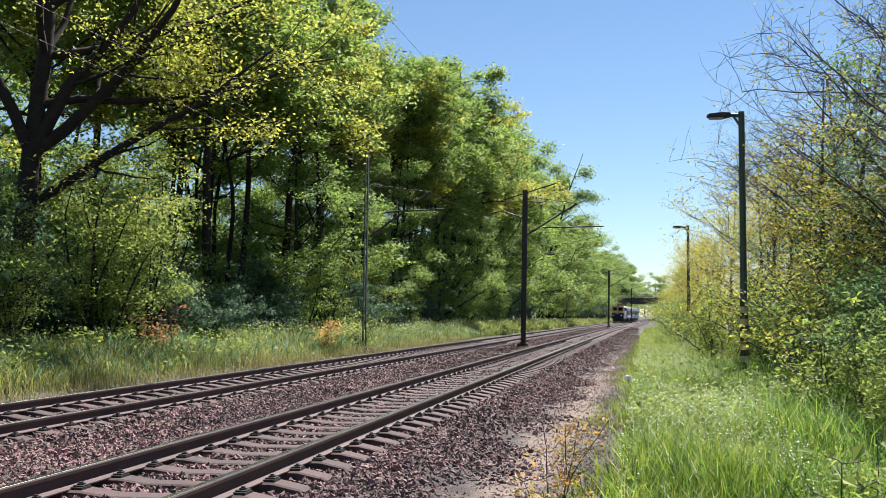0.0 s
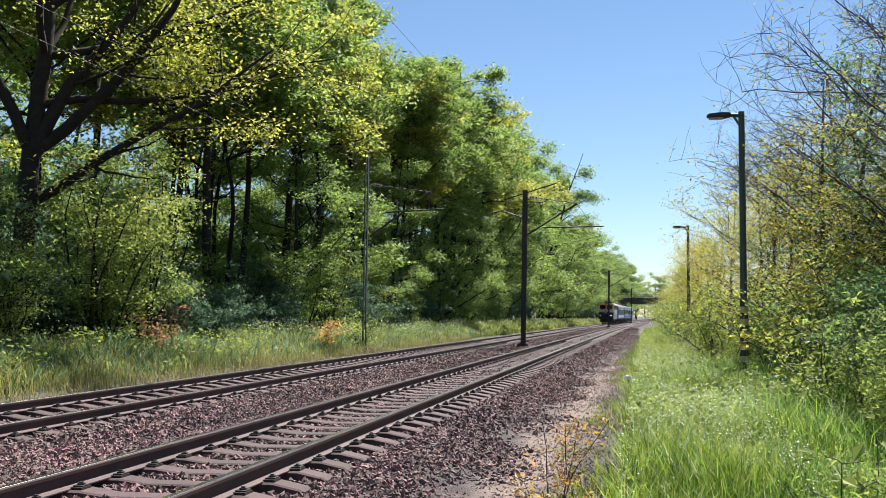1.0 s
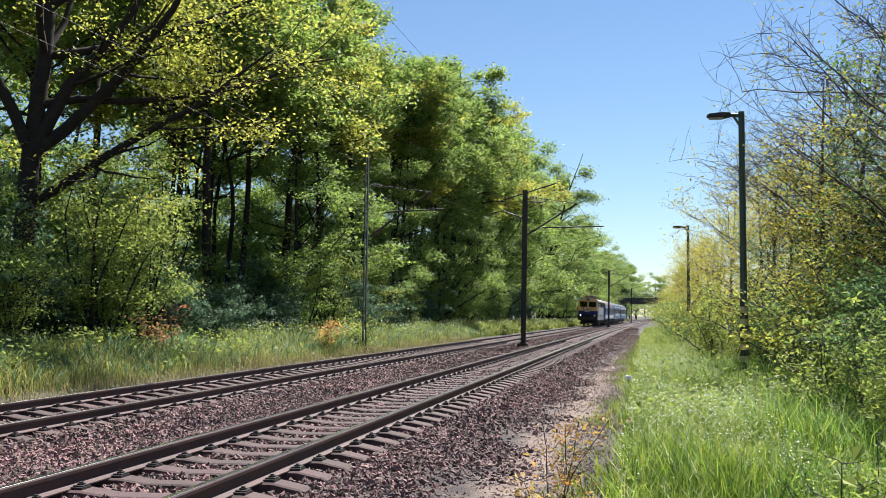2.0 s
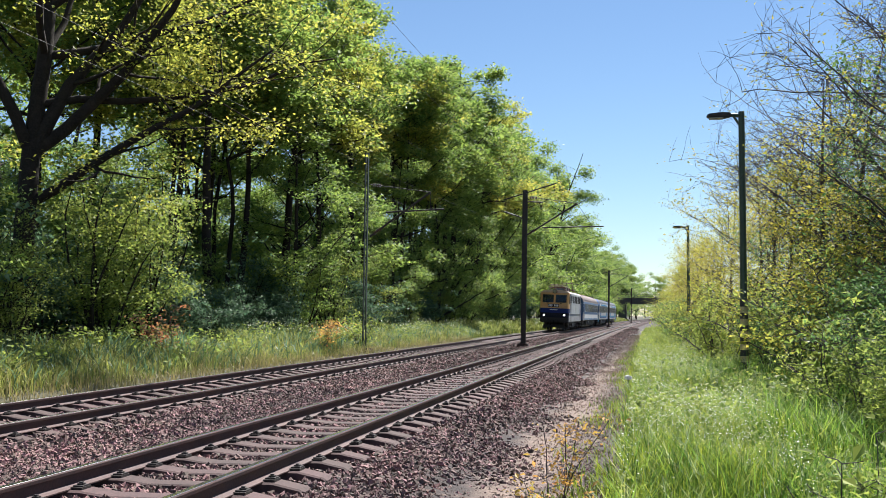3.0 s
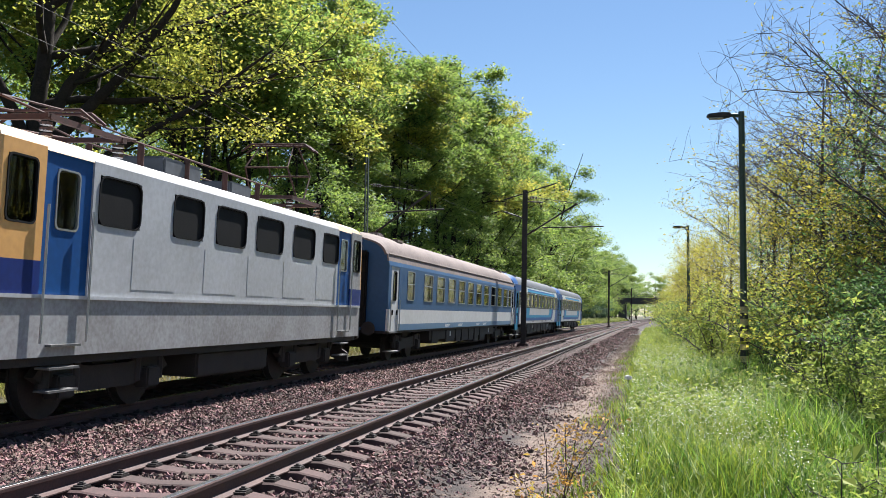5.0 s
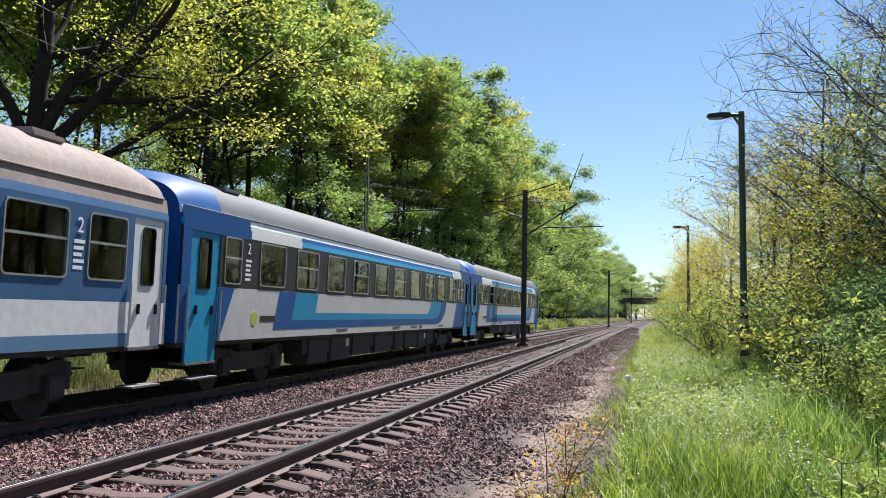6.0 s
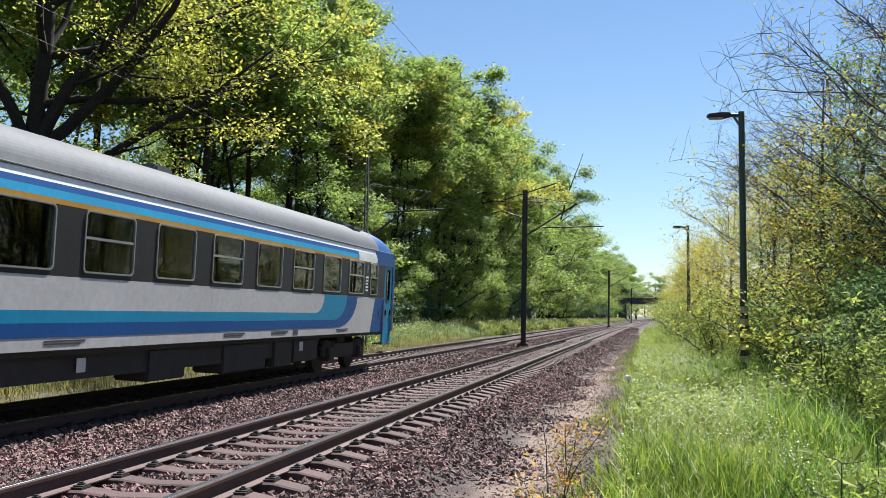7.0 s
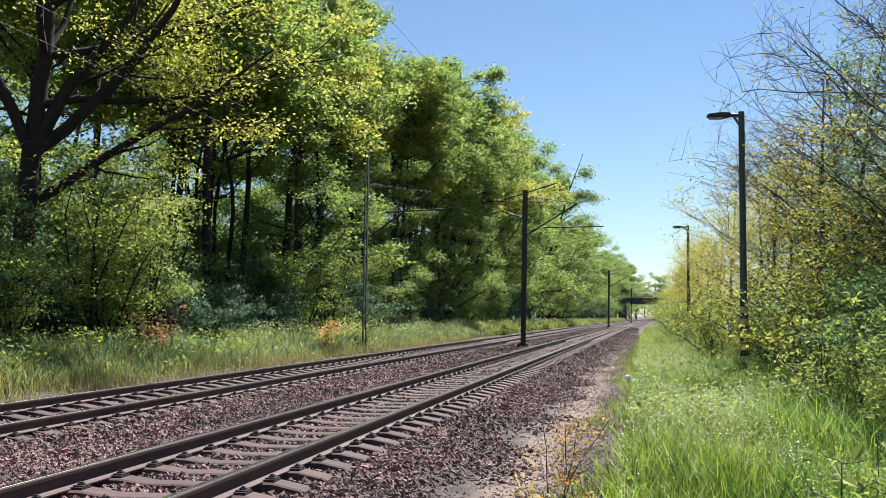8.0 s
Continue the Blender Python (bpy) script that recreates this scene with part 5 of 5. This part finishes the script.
for i, y in enumerate(np.arange(108, 390, 14.0)):
    again(BARE[3], 4.6 + rnd.uniform(-0.5, 0.5), y, rnd.uniform(0, 6), rnd.uniform(0.9, 1.1))
VERGE = [
    shrub("verge_shrub", 61, 2.6, 1.2, 2600, 0.078, M["leaf_bright"], "sunlit yellow-green shrub on the verge", 7, 0.16),
    shrub("verge_shrub", 62, 2.2, 1.2, 2700, 0.076, M["leaf_mid"], "leafy green shrub on the grassy verge", 7, 0.16),
    shrub("verge_shrub", 63, 3.0, 1.3, 2200, 0.078, M["leaf_yellow"], "twiggy shrub with golden-green leaves", 8, 0.16),
]
place(VERGE[0], 2.3, 31, 0.3)
again(VERGE[1], 3.7, 15.6, 0.3, 0.95)
place(VERGE[1], 4.2, 17.2, 1.3)
place(VERGE[2], 3.5, 20.5, 2.3)
for k, u, y, s in ((0, 3.0, 13.6, 0.6), (0, 2.75, 12.0, 0.65), (0, 3.2, 28, 1.1), (2, 3.6, 33, 1.2), (0, 2.0, 37, 1.0), (2, 2.6, 44, 1.1), (1, 1.8, 50, 1.0), (0, 2.2, 58, 1.2), (1, 5.2, 15, 1.2),
                   (1, 4.7, 24, 1.3), (0, 4.6, 20, 1.2), (2, 5.2, 30, 1.4), (1, 1.9, 68, 1.2), (0, 1.9, 78, 1.3), (2, 2, 90, 1.3), (1, 5.6, 19, 1.5), (1, 6.2, 12, 1.3), (1, 3.2, 24.5, 0.9),
                   (0, 2.0, 102, 1.5), (1, 2.0, 116, 1.5), (2, 2.0, 130, 1.6), (0, 2, 150, 1.7), (1, 2, 170, 1.7)):
    again(VERGE[k], u, y, rnd.uniform(0, 6), s)
place(shrub("elder_shrub", 64, 2.3, 0.75, 600, 0.12, M["leaf_bright"], "sunlit broad-leaved elder shrub on the verge", 6, 0.13), 2.75, 15.6, 0.9)
place(shrub("sapling", 71, 0.95, 0.25, 220, 0.05, M["leaf_gold"], "small golden-leaved sapling beside the gravel path", 4, 0.07, "sapling"), -0.9, 9.1, 0.4)
place(shrub("sapling", 72, 0.6, 0.2, 170, 0.05, M["leaf_gold"], "small golden-leaved sapling beside the gravel path", 4, 0.06, "sapling"), -0.76, 8.1, 1.4)
place(shrub("sapling", 73, 2.0, 0.7, 420, 0.1, M["leaf_red"], "reddish-leaved sapling on the grass strip", 3, 0.16, "sapling"), -13.4, 24.2, 0.4)
place(shrub("sapling", 74, 1.5, 0.7, 420, 0.1, M["leaf_gold"], "yellowish young sapling in the grass strip", 4, 0.16, "sapling"), -12.6, 34.5, 0.4)
place(shrub("sapling", 75, 1.8, 0.8, 600, 0.12, M["leaf_bright"], "bright green sapling beside the mast", 4, 0.16, "sapling"), -12.4, 39.2, 0.4)
place(shrub("bramble", 76, 0.75, 0.35, 110, 0.095, M["leaf_bright"], "broad-leaved bramble at the verge's edge", 6, 0.1, "shrub"), 1.24, 5.9, 0.4)
place(shrub("bramble", 77, 0.95, 0.4, 150, 0.095, M["leaf_bright"], "broad-leaved bramble at the verge's edge", 6, 0.1, "shrub"), 1.6, 7.2, 0.4)


# ---- grass ----
def blades(name, seed, n, us, ys, tall, wide, mat, label, power=1.0, patch=0.0, margin=-0.3):
    rng = np.random.default_rng(seed)
    y = ys[0] + (ys[1] - ys[0]) * rng.uniform(0, 1, n) ** power
    u = rng.uniform(us[0], us[1], n)
    if patch:
        f = np.sin(u * 2.1 + 1.3 * np.sin(y * 0.9)) * np.sin(y * 0.7 + 2 * np.sin(u * 0.8)) + rng.normal(0, 0.5, n)
        u, y = u[f > -0.9 + patch], y[f > -0.9 + patch]
        n = len(u)
    if us[0] > -1.6:
        on = u > margin - 0.0065 * (y - 9) + 0.12 * np.sin(y * 1.9) + rng.normal(0, 0.08, n)
        u, y = u[on], y[on]
        n = len(u)
    z = np.interp(u, [p[0] for p in PROFILE], [p[1] for p in PROFILE])
    base = np.stack((u + K * y * y, y, z), 1)
    h = rng.uniform(tall[0], tall[1], n) * (0.75 + 0.35 * np.sin(u * 1.7 + y * 0.45) * np.sin(y * 1.1 + 0.5 * u))
    a = rng.uniform(0, 6.28, n)
    lean = rng.uniform(0.05, 0.55, n)
    d = np.stack((np.cos(a) * lean, np.sin(a) * lean, np.ones(n)), 1)
    side = np.stack((-np.sin(a), np.cos(a), np.zeros(n)), 1) * (rng.uniform(0.6, 1.3, n) * wide)[:, None]
    mid = base + d * (h * 0.55)[:, None]
    d2 = np.stack((np.cos(a) * lean * 3, np.sin(a) * lean * 3, np.ones(n) * 0.8), 1)
    tip = mid + d2 * (h * 0.42)[:, None]
    v = np.stack((base - side * 0.5, base + side * 0.5, mid + side * 0.4, mid - side * 0.4, tip + side * 0.06, tip - side * 0.06), 1).reshape(-1, 3)
    i = np.arange(n)[:, None] * 6
    f = np.concatenate((i + np.array((0, 1, 2, 3)), i + np.array((3, 2, 4, 5))), 0)
    return tagged(from_arrays(name, v, f, mat), label, "grass", kind="stuff")


blades("tall_grass", 81, 26000, (-0.4, 2.1), (4.5, 30), (0.25, 0.7), 0.010, M["grass"], "tall light green grass on the sunny verge", 1.7)
blades("tall_grass", 80, 24000, (1.2, 5.5), (4.5, 30), (0.35, 0.9), 0.012, M["grass_deep"], "tall lush deep green grass on the verge", 1.7)
blades("tall_grass", 96, 11000, (-0.4, 2.2), (4.5, 34), (0.25, 0.7), 0.016, M["grass_deep"], "deep green grass blades among the light ones", 1.6)
blades("tall_grass", 82, 30000, (-0.95, 6.0), (25, 130), (0.3, 0.75), 0.02, M["grass"], "tall green grass along the verge further off", 1.6)
blades("tall_grass", 79, 9000, (0.5, 6.0), (-7, 5), (0.2, 0.6), 0.014, M["grass"], "tall green grass beside and behind the viewpoint", 1.0)
blades("strip_grass", 78, 9000, (-15.6, -11.9), (-8, 10), (0.3, 0.7), 0.025, M["grass_olive"], "grass strip beside the far track", 1.0)
blades("verge_edge_grass", 83, 5000, (-1.2, -0.4), (6, 60), (0.08, 0.3), 0.012, M["grass"], "short grass creeping onto the path's edge", 1.7, 0.5, -0.65)
blades("strip_grass", 84, 46000, (-15.6, -11.9), (9, 75), (0.25, 0.75), 0.017, M["grass_olive"], "tall green grass strip between track and forest", 1.3)
blades("strip_grass", 85, 30000, (-15.6, -11.9), (70, 330), (0.4, 0.9), 0.07, M["grass_olive"], "grass strip between far track and forest", 1.5)
blades("dry_grass", 86, 18000, (-13.4, -11.2), (9, 60), (0.15, 0.62), 0.013, M["grass_dry"], "dry straw-coloured grass beside the far track", 1.4, 0.2)
blades("strip_weeds", 87, 9000, (-15.2, -12.0), (9, 70), (0.3, 0.9), 0.05, M["leaf_dark"], "dark broad-leaved weeds in the grass strip", 1.3, 0.6)
blades("path_weeds", 88, 6000, (-1.5, -0.5), (6, 45), (0.05, 0.2), 0.012, M["grass"], "small weeds on the gravel path", 1.5, 1.1, -1.0)


def herbs(name, seed, n, us, ys, z0, z1, size, mat, label, power=1.5):
    rng = np.random.default_rng(seed)
    y = ys[0] + (ys[1] - ys[0]) * rng.uniform(0, 1, n) ** power
    u = rng.uniform(us[0], us[1], n)
    f = np.sin(u * 1.9 + 0.6) * np.sin(y * 0.55 + u) + rng.normal(0, 0.35, n)
    ok = (f > 0.0) & ((u < -5) | (u > -0.25 - 0.0065 * (y - 9)))
    u, y = u[ok], y[ok]
    z = np.interp(u, [p[0] for p in PROFILE], [p[1] for p in PROFILE]) + rng.uniform(z0, z1, len(u))
    v, q = leaf_quads(rng, np.stack((u + K * y * y, y, z), 1), size, 1.2)
    return tagged(from_arrays(name, v, q, mat), label, "wildflowers", kind="stuff")


herbs("white_wildflowers", 91, 14000, (-0.3, 1.35), (7.5, 36), 0.3, 0.72, 0.019, M["petal"], "small white blossoms of wild herbs in the grass", 1.3)
herbs("white_wildflowers", 94, 4000, (-14.8, -12.4), (30, 110), 0.55, 0.95, 0.05, M["petal"], "pale blossoms in the grass strip", 1.2)
herbs("herb_leaves", 92, 48000, (-0.4, 2.6), (7, 45), 0.1, 0.58, 0.032, M["leaf_bright"], "low bright green herb leaves among the grass", 1.5)
herbs("herb_leaves", 95, 14000, (-0.9, 2.2), (13, 70), 0.15, 0.7, 0.075, M["leaf_bright"], "broad green herb leaves along the verge", 1.3)
herbs("herb_leaves", 93, 26000, (-15.6, -12.2), (12, 130), 0.15, 0.75, 0.11, M["leaf_bright"], "low green herb leaves in the grass strip", 1.5)


# ---- tracks ----
RAILHEAD = [(-0.036, -0.012), (-0.03, 0.0), (0.03, 0.0), (0.036, -0.012), (0.034, -0.038), (0.012, -0.05), (0.009, -0.125), (0.03, -0.14), (0.072, -0.15), (0.072, -0.16), (-0.072, -0.16), (-0.072, -0.15), (-0.03, -0.14), (-0.009, -0.125), (-0.012, -0.05), (-0.034, -0.038)]
YS = np.concatenate((np.arange(-150, 80, 2.0), np.arange(80, 600, 10.0)))


def along(name, outline, u, z, mat, parent, closed=True):
    n = len(outline)
    verts = [(u + p + bend(y), y, z + q) for y in YS for p, q in outline]
    faces = [(j * n + i, (j + 1) * n + i, (j + 1) * n + (i + 1) % n, j * n + (i + 1) % n) for j in range(len(YS) - 1) for i in range(n if closed else n - 1)]
    return from_arrays(name, verts, faces, mat, parent)


def sleeper_mesh():
    bm = bmesh.new()
    prof = [(-1.21, -0.075), (-1.17, -0.05), (-1.02, -0.02), (-0.92, 0.0), (-0.58, 0.0), (-0.3, -0.035), (0.3, -0.035), (0.58, 0.0), (0.92, 0.0), (1.02, -0.02), (1.17, -0.05), (1.21, -0.075)]
    rows = []
    for x, z in prof:
        rows.append([bm.verts.new(p) for p in ((x, -0.15, -0.2), (x, -0.125, z - 0.012), (x, -0.1, z), (x, 0.1, z), (x, 0.125, z - 0.012), (x, 0.15, -0.2))])
    for a, b in zip(rows, rows[1:]):
        for i in range(5):
            bm.faces.new((a[i], b[i], b[i + 1], a[i + 1]))
    bm.faces.new(rows[0])
    bm.faces.new(rows[-1][::-1])
    bmesh.ops.recalc_face_normals(bm, faces=bm.faces)
    return bm


def clip_mesh():
    bm = bmesh.new()
    box(bm, -0.055, 0.055, -0.07, 0.07, -0.005, 0.022)
    box(bm, -0.045, 0.05, -0.05, 0.05, 0.015, 0.035)
    rod(bm, (0.005, 0, 0.02), (0.005, 0, 0.062), 0.018, sides=6)
    rod(bm, (0.005, 0, 0.034), (0.005, 0, 0.05), 0.034, sides=6)
    return bm


SLEEPER, CLIP = bpy.data.meshes.new("sleeper"), bpy.data.meshes.new("rail_clip")
for me, bm, mat in ((SLEEPER, sleeper_mesh(), M["concrete"]), (CLIP, clip_mesh(), M["iron"])):
    bm.to_mesh(me)
    bm.free()
    me.materials.append(mat)


def track(name, uc, z, cant, near, label):
    th = tagged(empty(name), label, "railway track", kind="structure")
    for s in (-1, 1):
        zz = z - s * cant / 2
        rl = along("rail", RAILHEAD, uc + s * 0.7535, zz, M["rust"], th)
        along("running_surface", [(-0.029, 0.0015), (0.029, 0.0015), (0.027, 0.003), (-0.027, 0.003)], uc + s * 0.7535, zz, M["tread"], rl)
    tilt = math.atan(cant / 1.507)
    far_v, far_f = [], []
    co = np.array([v.co for v in SLEEPER.vertices])
    polys = [tuple(p.vertices) for p in SLEEPER.polygons if len(p.vertices) == 4]
    for i in range(530):
        y = 7.2337 + (i - 26) * 0.6078
        if y < 170:
            if i < 299:
                o = new("sleeper", SLEEPER)
                o.parent = th
                o.matrix_basis = Matrix.LocRotScale((uc + bend(y), y, z - 0.163), Euler((0, tilt, 0)), None)
                if i < 104:
                    for s in (-1, 1):
                        for w in (-1, 1):
                            c = new("rail_clip", CLIP)
                            c.parent = o
                            c.matrix_basis = Matrix.LocRotScale((s * 0.7535 + w * 0.115, 0, 0), Euler((0, 0, 0 if w > 0 else math.pi)), None)
                continue
        n = len(far_v)
        far_v.extend((co + np.array((uc + bend(y), y, z - 0.168))).tolist())
        far_f.extend(tuple(k + n for k in p) for p in polys)
    ob = from_arrays("far_sleepers", far_v, far_f, M["concrete"], th)
    ob["kind"] = "stuff"
    return th


track("track_1", X1, 0.0, CANT1, True, "rusty rails on brown concrete sleepers, near track")
track("track_2", X2, Z2, CANT2, False, "rusty rails on brown concrete sleepers, far track")


# ---- ballast stones ----
def stones(name, seed, n, us, ys, size, power, mat, label, sink=0.3, avoid=True, ragged=None):
    rng = np.random.default_rng(seed)
    y = ys[0] + (ys[1] - ys[0]) * rng.uniform(0, 1, n) ** power
    u = rng.uniform(us[0], us[1], n)
    if ragged is not None:
        way = 1 if ragged[1] > 0 else -1
        keep = (ragged[0] - u) * way + 0.2 * np.sin(1.3 * y) + 0.16 * np.sin(3.1 * y + 1) + rng.normal(0, 0.2, n) > 0
        u, y = u[keep], y[keep]
        n = len(u)
    if avoid:
        ph = ((y - 7.2337) / 0.6078 + 0.5) % 1.0 - 0.5
        on = np.zeros(n, bool)
        for uc in (X1, X2):
            on |= (np.abs(ph) < 0.27) & (np.abs(u - uc) < 1.22)
            on |= np.abs(np.abs(u - uc) - 0.7535) < 0.1
        u, y = u[~on], y[~on]
        n = len(u)
    z = np.interp(u, [p[0] for p in PROFILE], [p[1] for p in PROFILE])
    s = size * rng.uniform(0.5, 1.25, n) * (1 + y / 150)
    octa = np.array(((1, 0, 0), (0, 1, 0), (-1, 0, 0), (0, -1, 0), (0, 0, 1), (0, 0, -1)), float) * 0.72
    v = octa[None] * rng.uniform(0.6, 1.2, (n, 1, 3)) + rng.normal(0, 0.2, (n, 6, 3))
    q = rng.normal(0, 1, (n, 4))
    q /= np.linalg.norm(q, axis=1)[:, None]
    w, a, b, c = q.T
    R = np.stack((1 - 2 * (b * b + c * c), 2 * (a * b - c * w), 2 * (a * c + b * w), 2 * (a * b + c * w), 1 - 2 * (a * a + c * c), 2 * (b * c - a * w), 2 * (a * c - b * w), 2 * (b * c + a * w), 1 - 2 * (a * a + b * b)), 1).reshape(n, 3, 3)
    v = np.einsum("nij,nkj->nki", R, v) * s[:, None, None]
    v += np.stack((u + K * y * y, y, z + s * sink * rng.uniform(0.2, 1.6, n)), 1)[:, None]
    f = np.array(((0, 1, 4), (1, 2, 4), (2, 3, 4), (3, 0, 4), (1, 0, 5), (2, 1, 5), (3, 2, 5), (0, 3, 5)))
    return tagged(from_arrays(name, v.reshape(-1, 3), (np.arange(n)[:, None, None] * 6 + f).reshape(-1, 3), mat), label, "ballast", kind="stuff")


stones("ballast_stones", 101, 80000, (-7.4, -1.2), (5.5, 26), 0.04, 1.5, M["stone"], "sharp reddish grey crushed stones round the near track", ragged=(-1.8, 1))
stones("ballast_stones", 108, 9000, (-3.0, -1.3), (5.0, 13), 0.03, 1.2, M["stone"], "smaller crushed stones at the shoulder of the ballast", ragged=(-1.75, 1))
stones("ballast_stones", 107, 9000, (-11.5, -1.6), (-6, 6), 0.05, 1.0, M["stone"], "crushed stones of the ballast behind", ragged=(-2.0, 1))
stones("ballast_stones", 102, 30000, (-11.5, -7.2), (9, 34), 0.044, 1.3, M["stone"], "sharp reddish grey crushed stones round the far track")
stones("ballast_stones", 103, 34000, (-11.5, -1.9), (24, 130), 0.05, 1.6, M["stone"], "crushed stones of the ballast further off")
stones("ballast_stones", 105, 12000, (-2.5, -1.2), (20, 110), 0.04, 1.5, M["stone"], "stray ballast stones at the path's edge", avoid=False, ragged=(-1.85, 1))
stones("ballast_stones", 106, 9000, (-1.6, -0.3), (6, 70), 0.026, 1.5, M["stone"], "stray ballast stones between path and grass", avoid=False, ragged=(-0.95, -1))
stones("path_pebbles", 104, 24000, (-1.75, -0.6), (5.5, 90), 0.017, 1.9, M["path"], "loose pale pebbles on the path", sink=0.8, avoid=False)


# ---- what moves ----
def motions():
    times = [(0, 216.0), (1, 174.3), (1.5, 153.2), (3.5, 68.0), (4.0, 48.3), (4.5, 29.3), (6.0, -29.4), (6.5, -47.95), (7.0, -66.5), (7.4, -81.4), (8.0, -103.7)]
    ts = np.array([t for t, _ in times])
    fs = np.array([f for _, f in times])
    for thing, offset, length in ((LOCO, -0.5, 14.9), (COACH1, 16.9, 26.1), (COACH2, 43.5, 25.3), (COACH3, 69.1, 24.7)):
        rows = []
        for t, f in zip(ts, fs):
            y0, y1 = f + offset, f + offset + length
            turn = -math.atan2(bend(y1) - bend(y0), length)
            rows.append((float(t), pose(X2 + bend(y0), float(y0), Z2, 0, math.degrees(math.atan(CANT2 / 1.507)), math.degrees(turn))))
        walk(thing, rows)


motions()
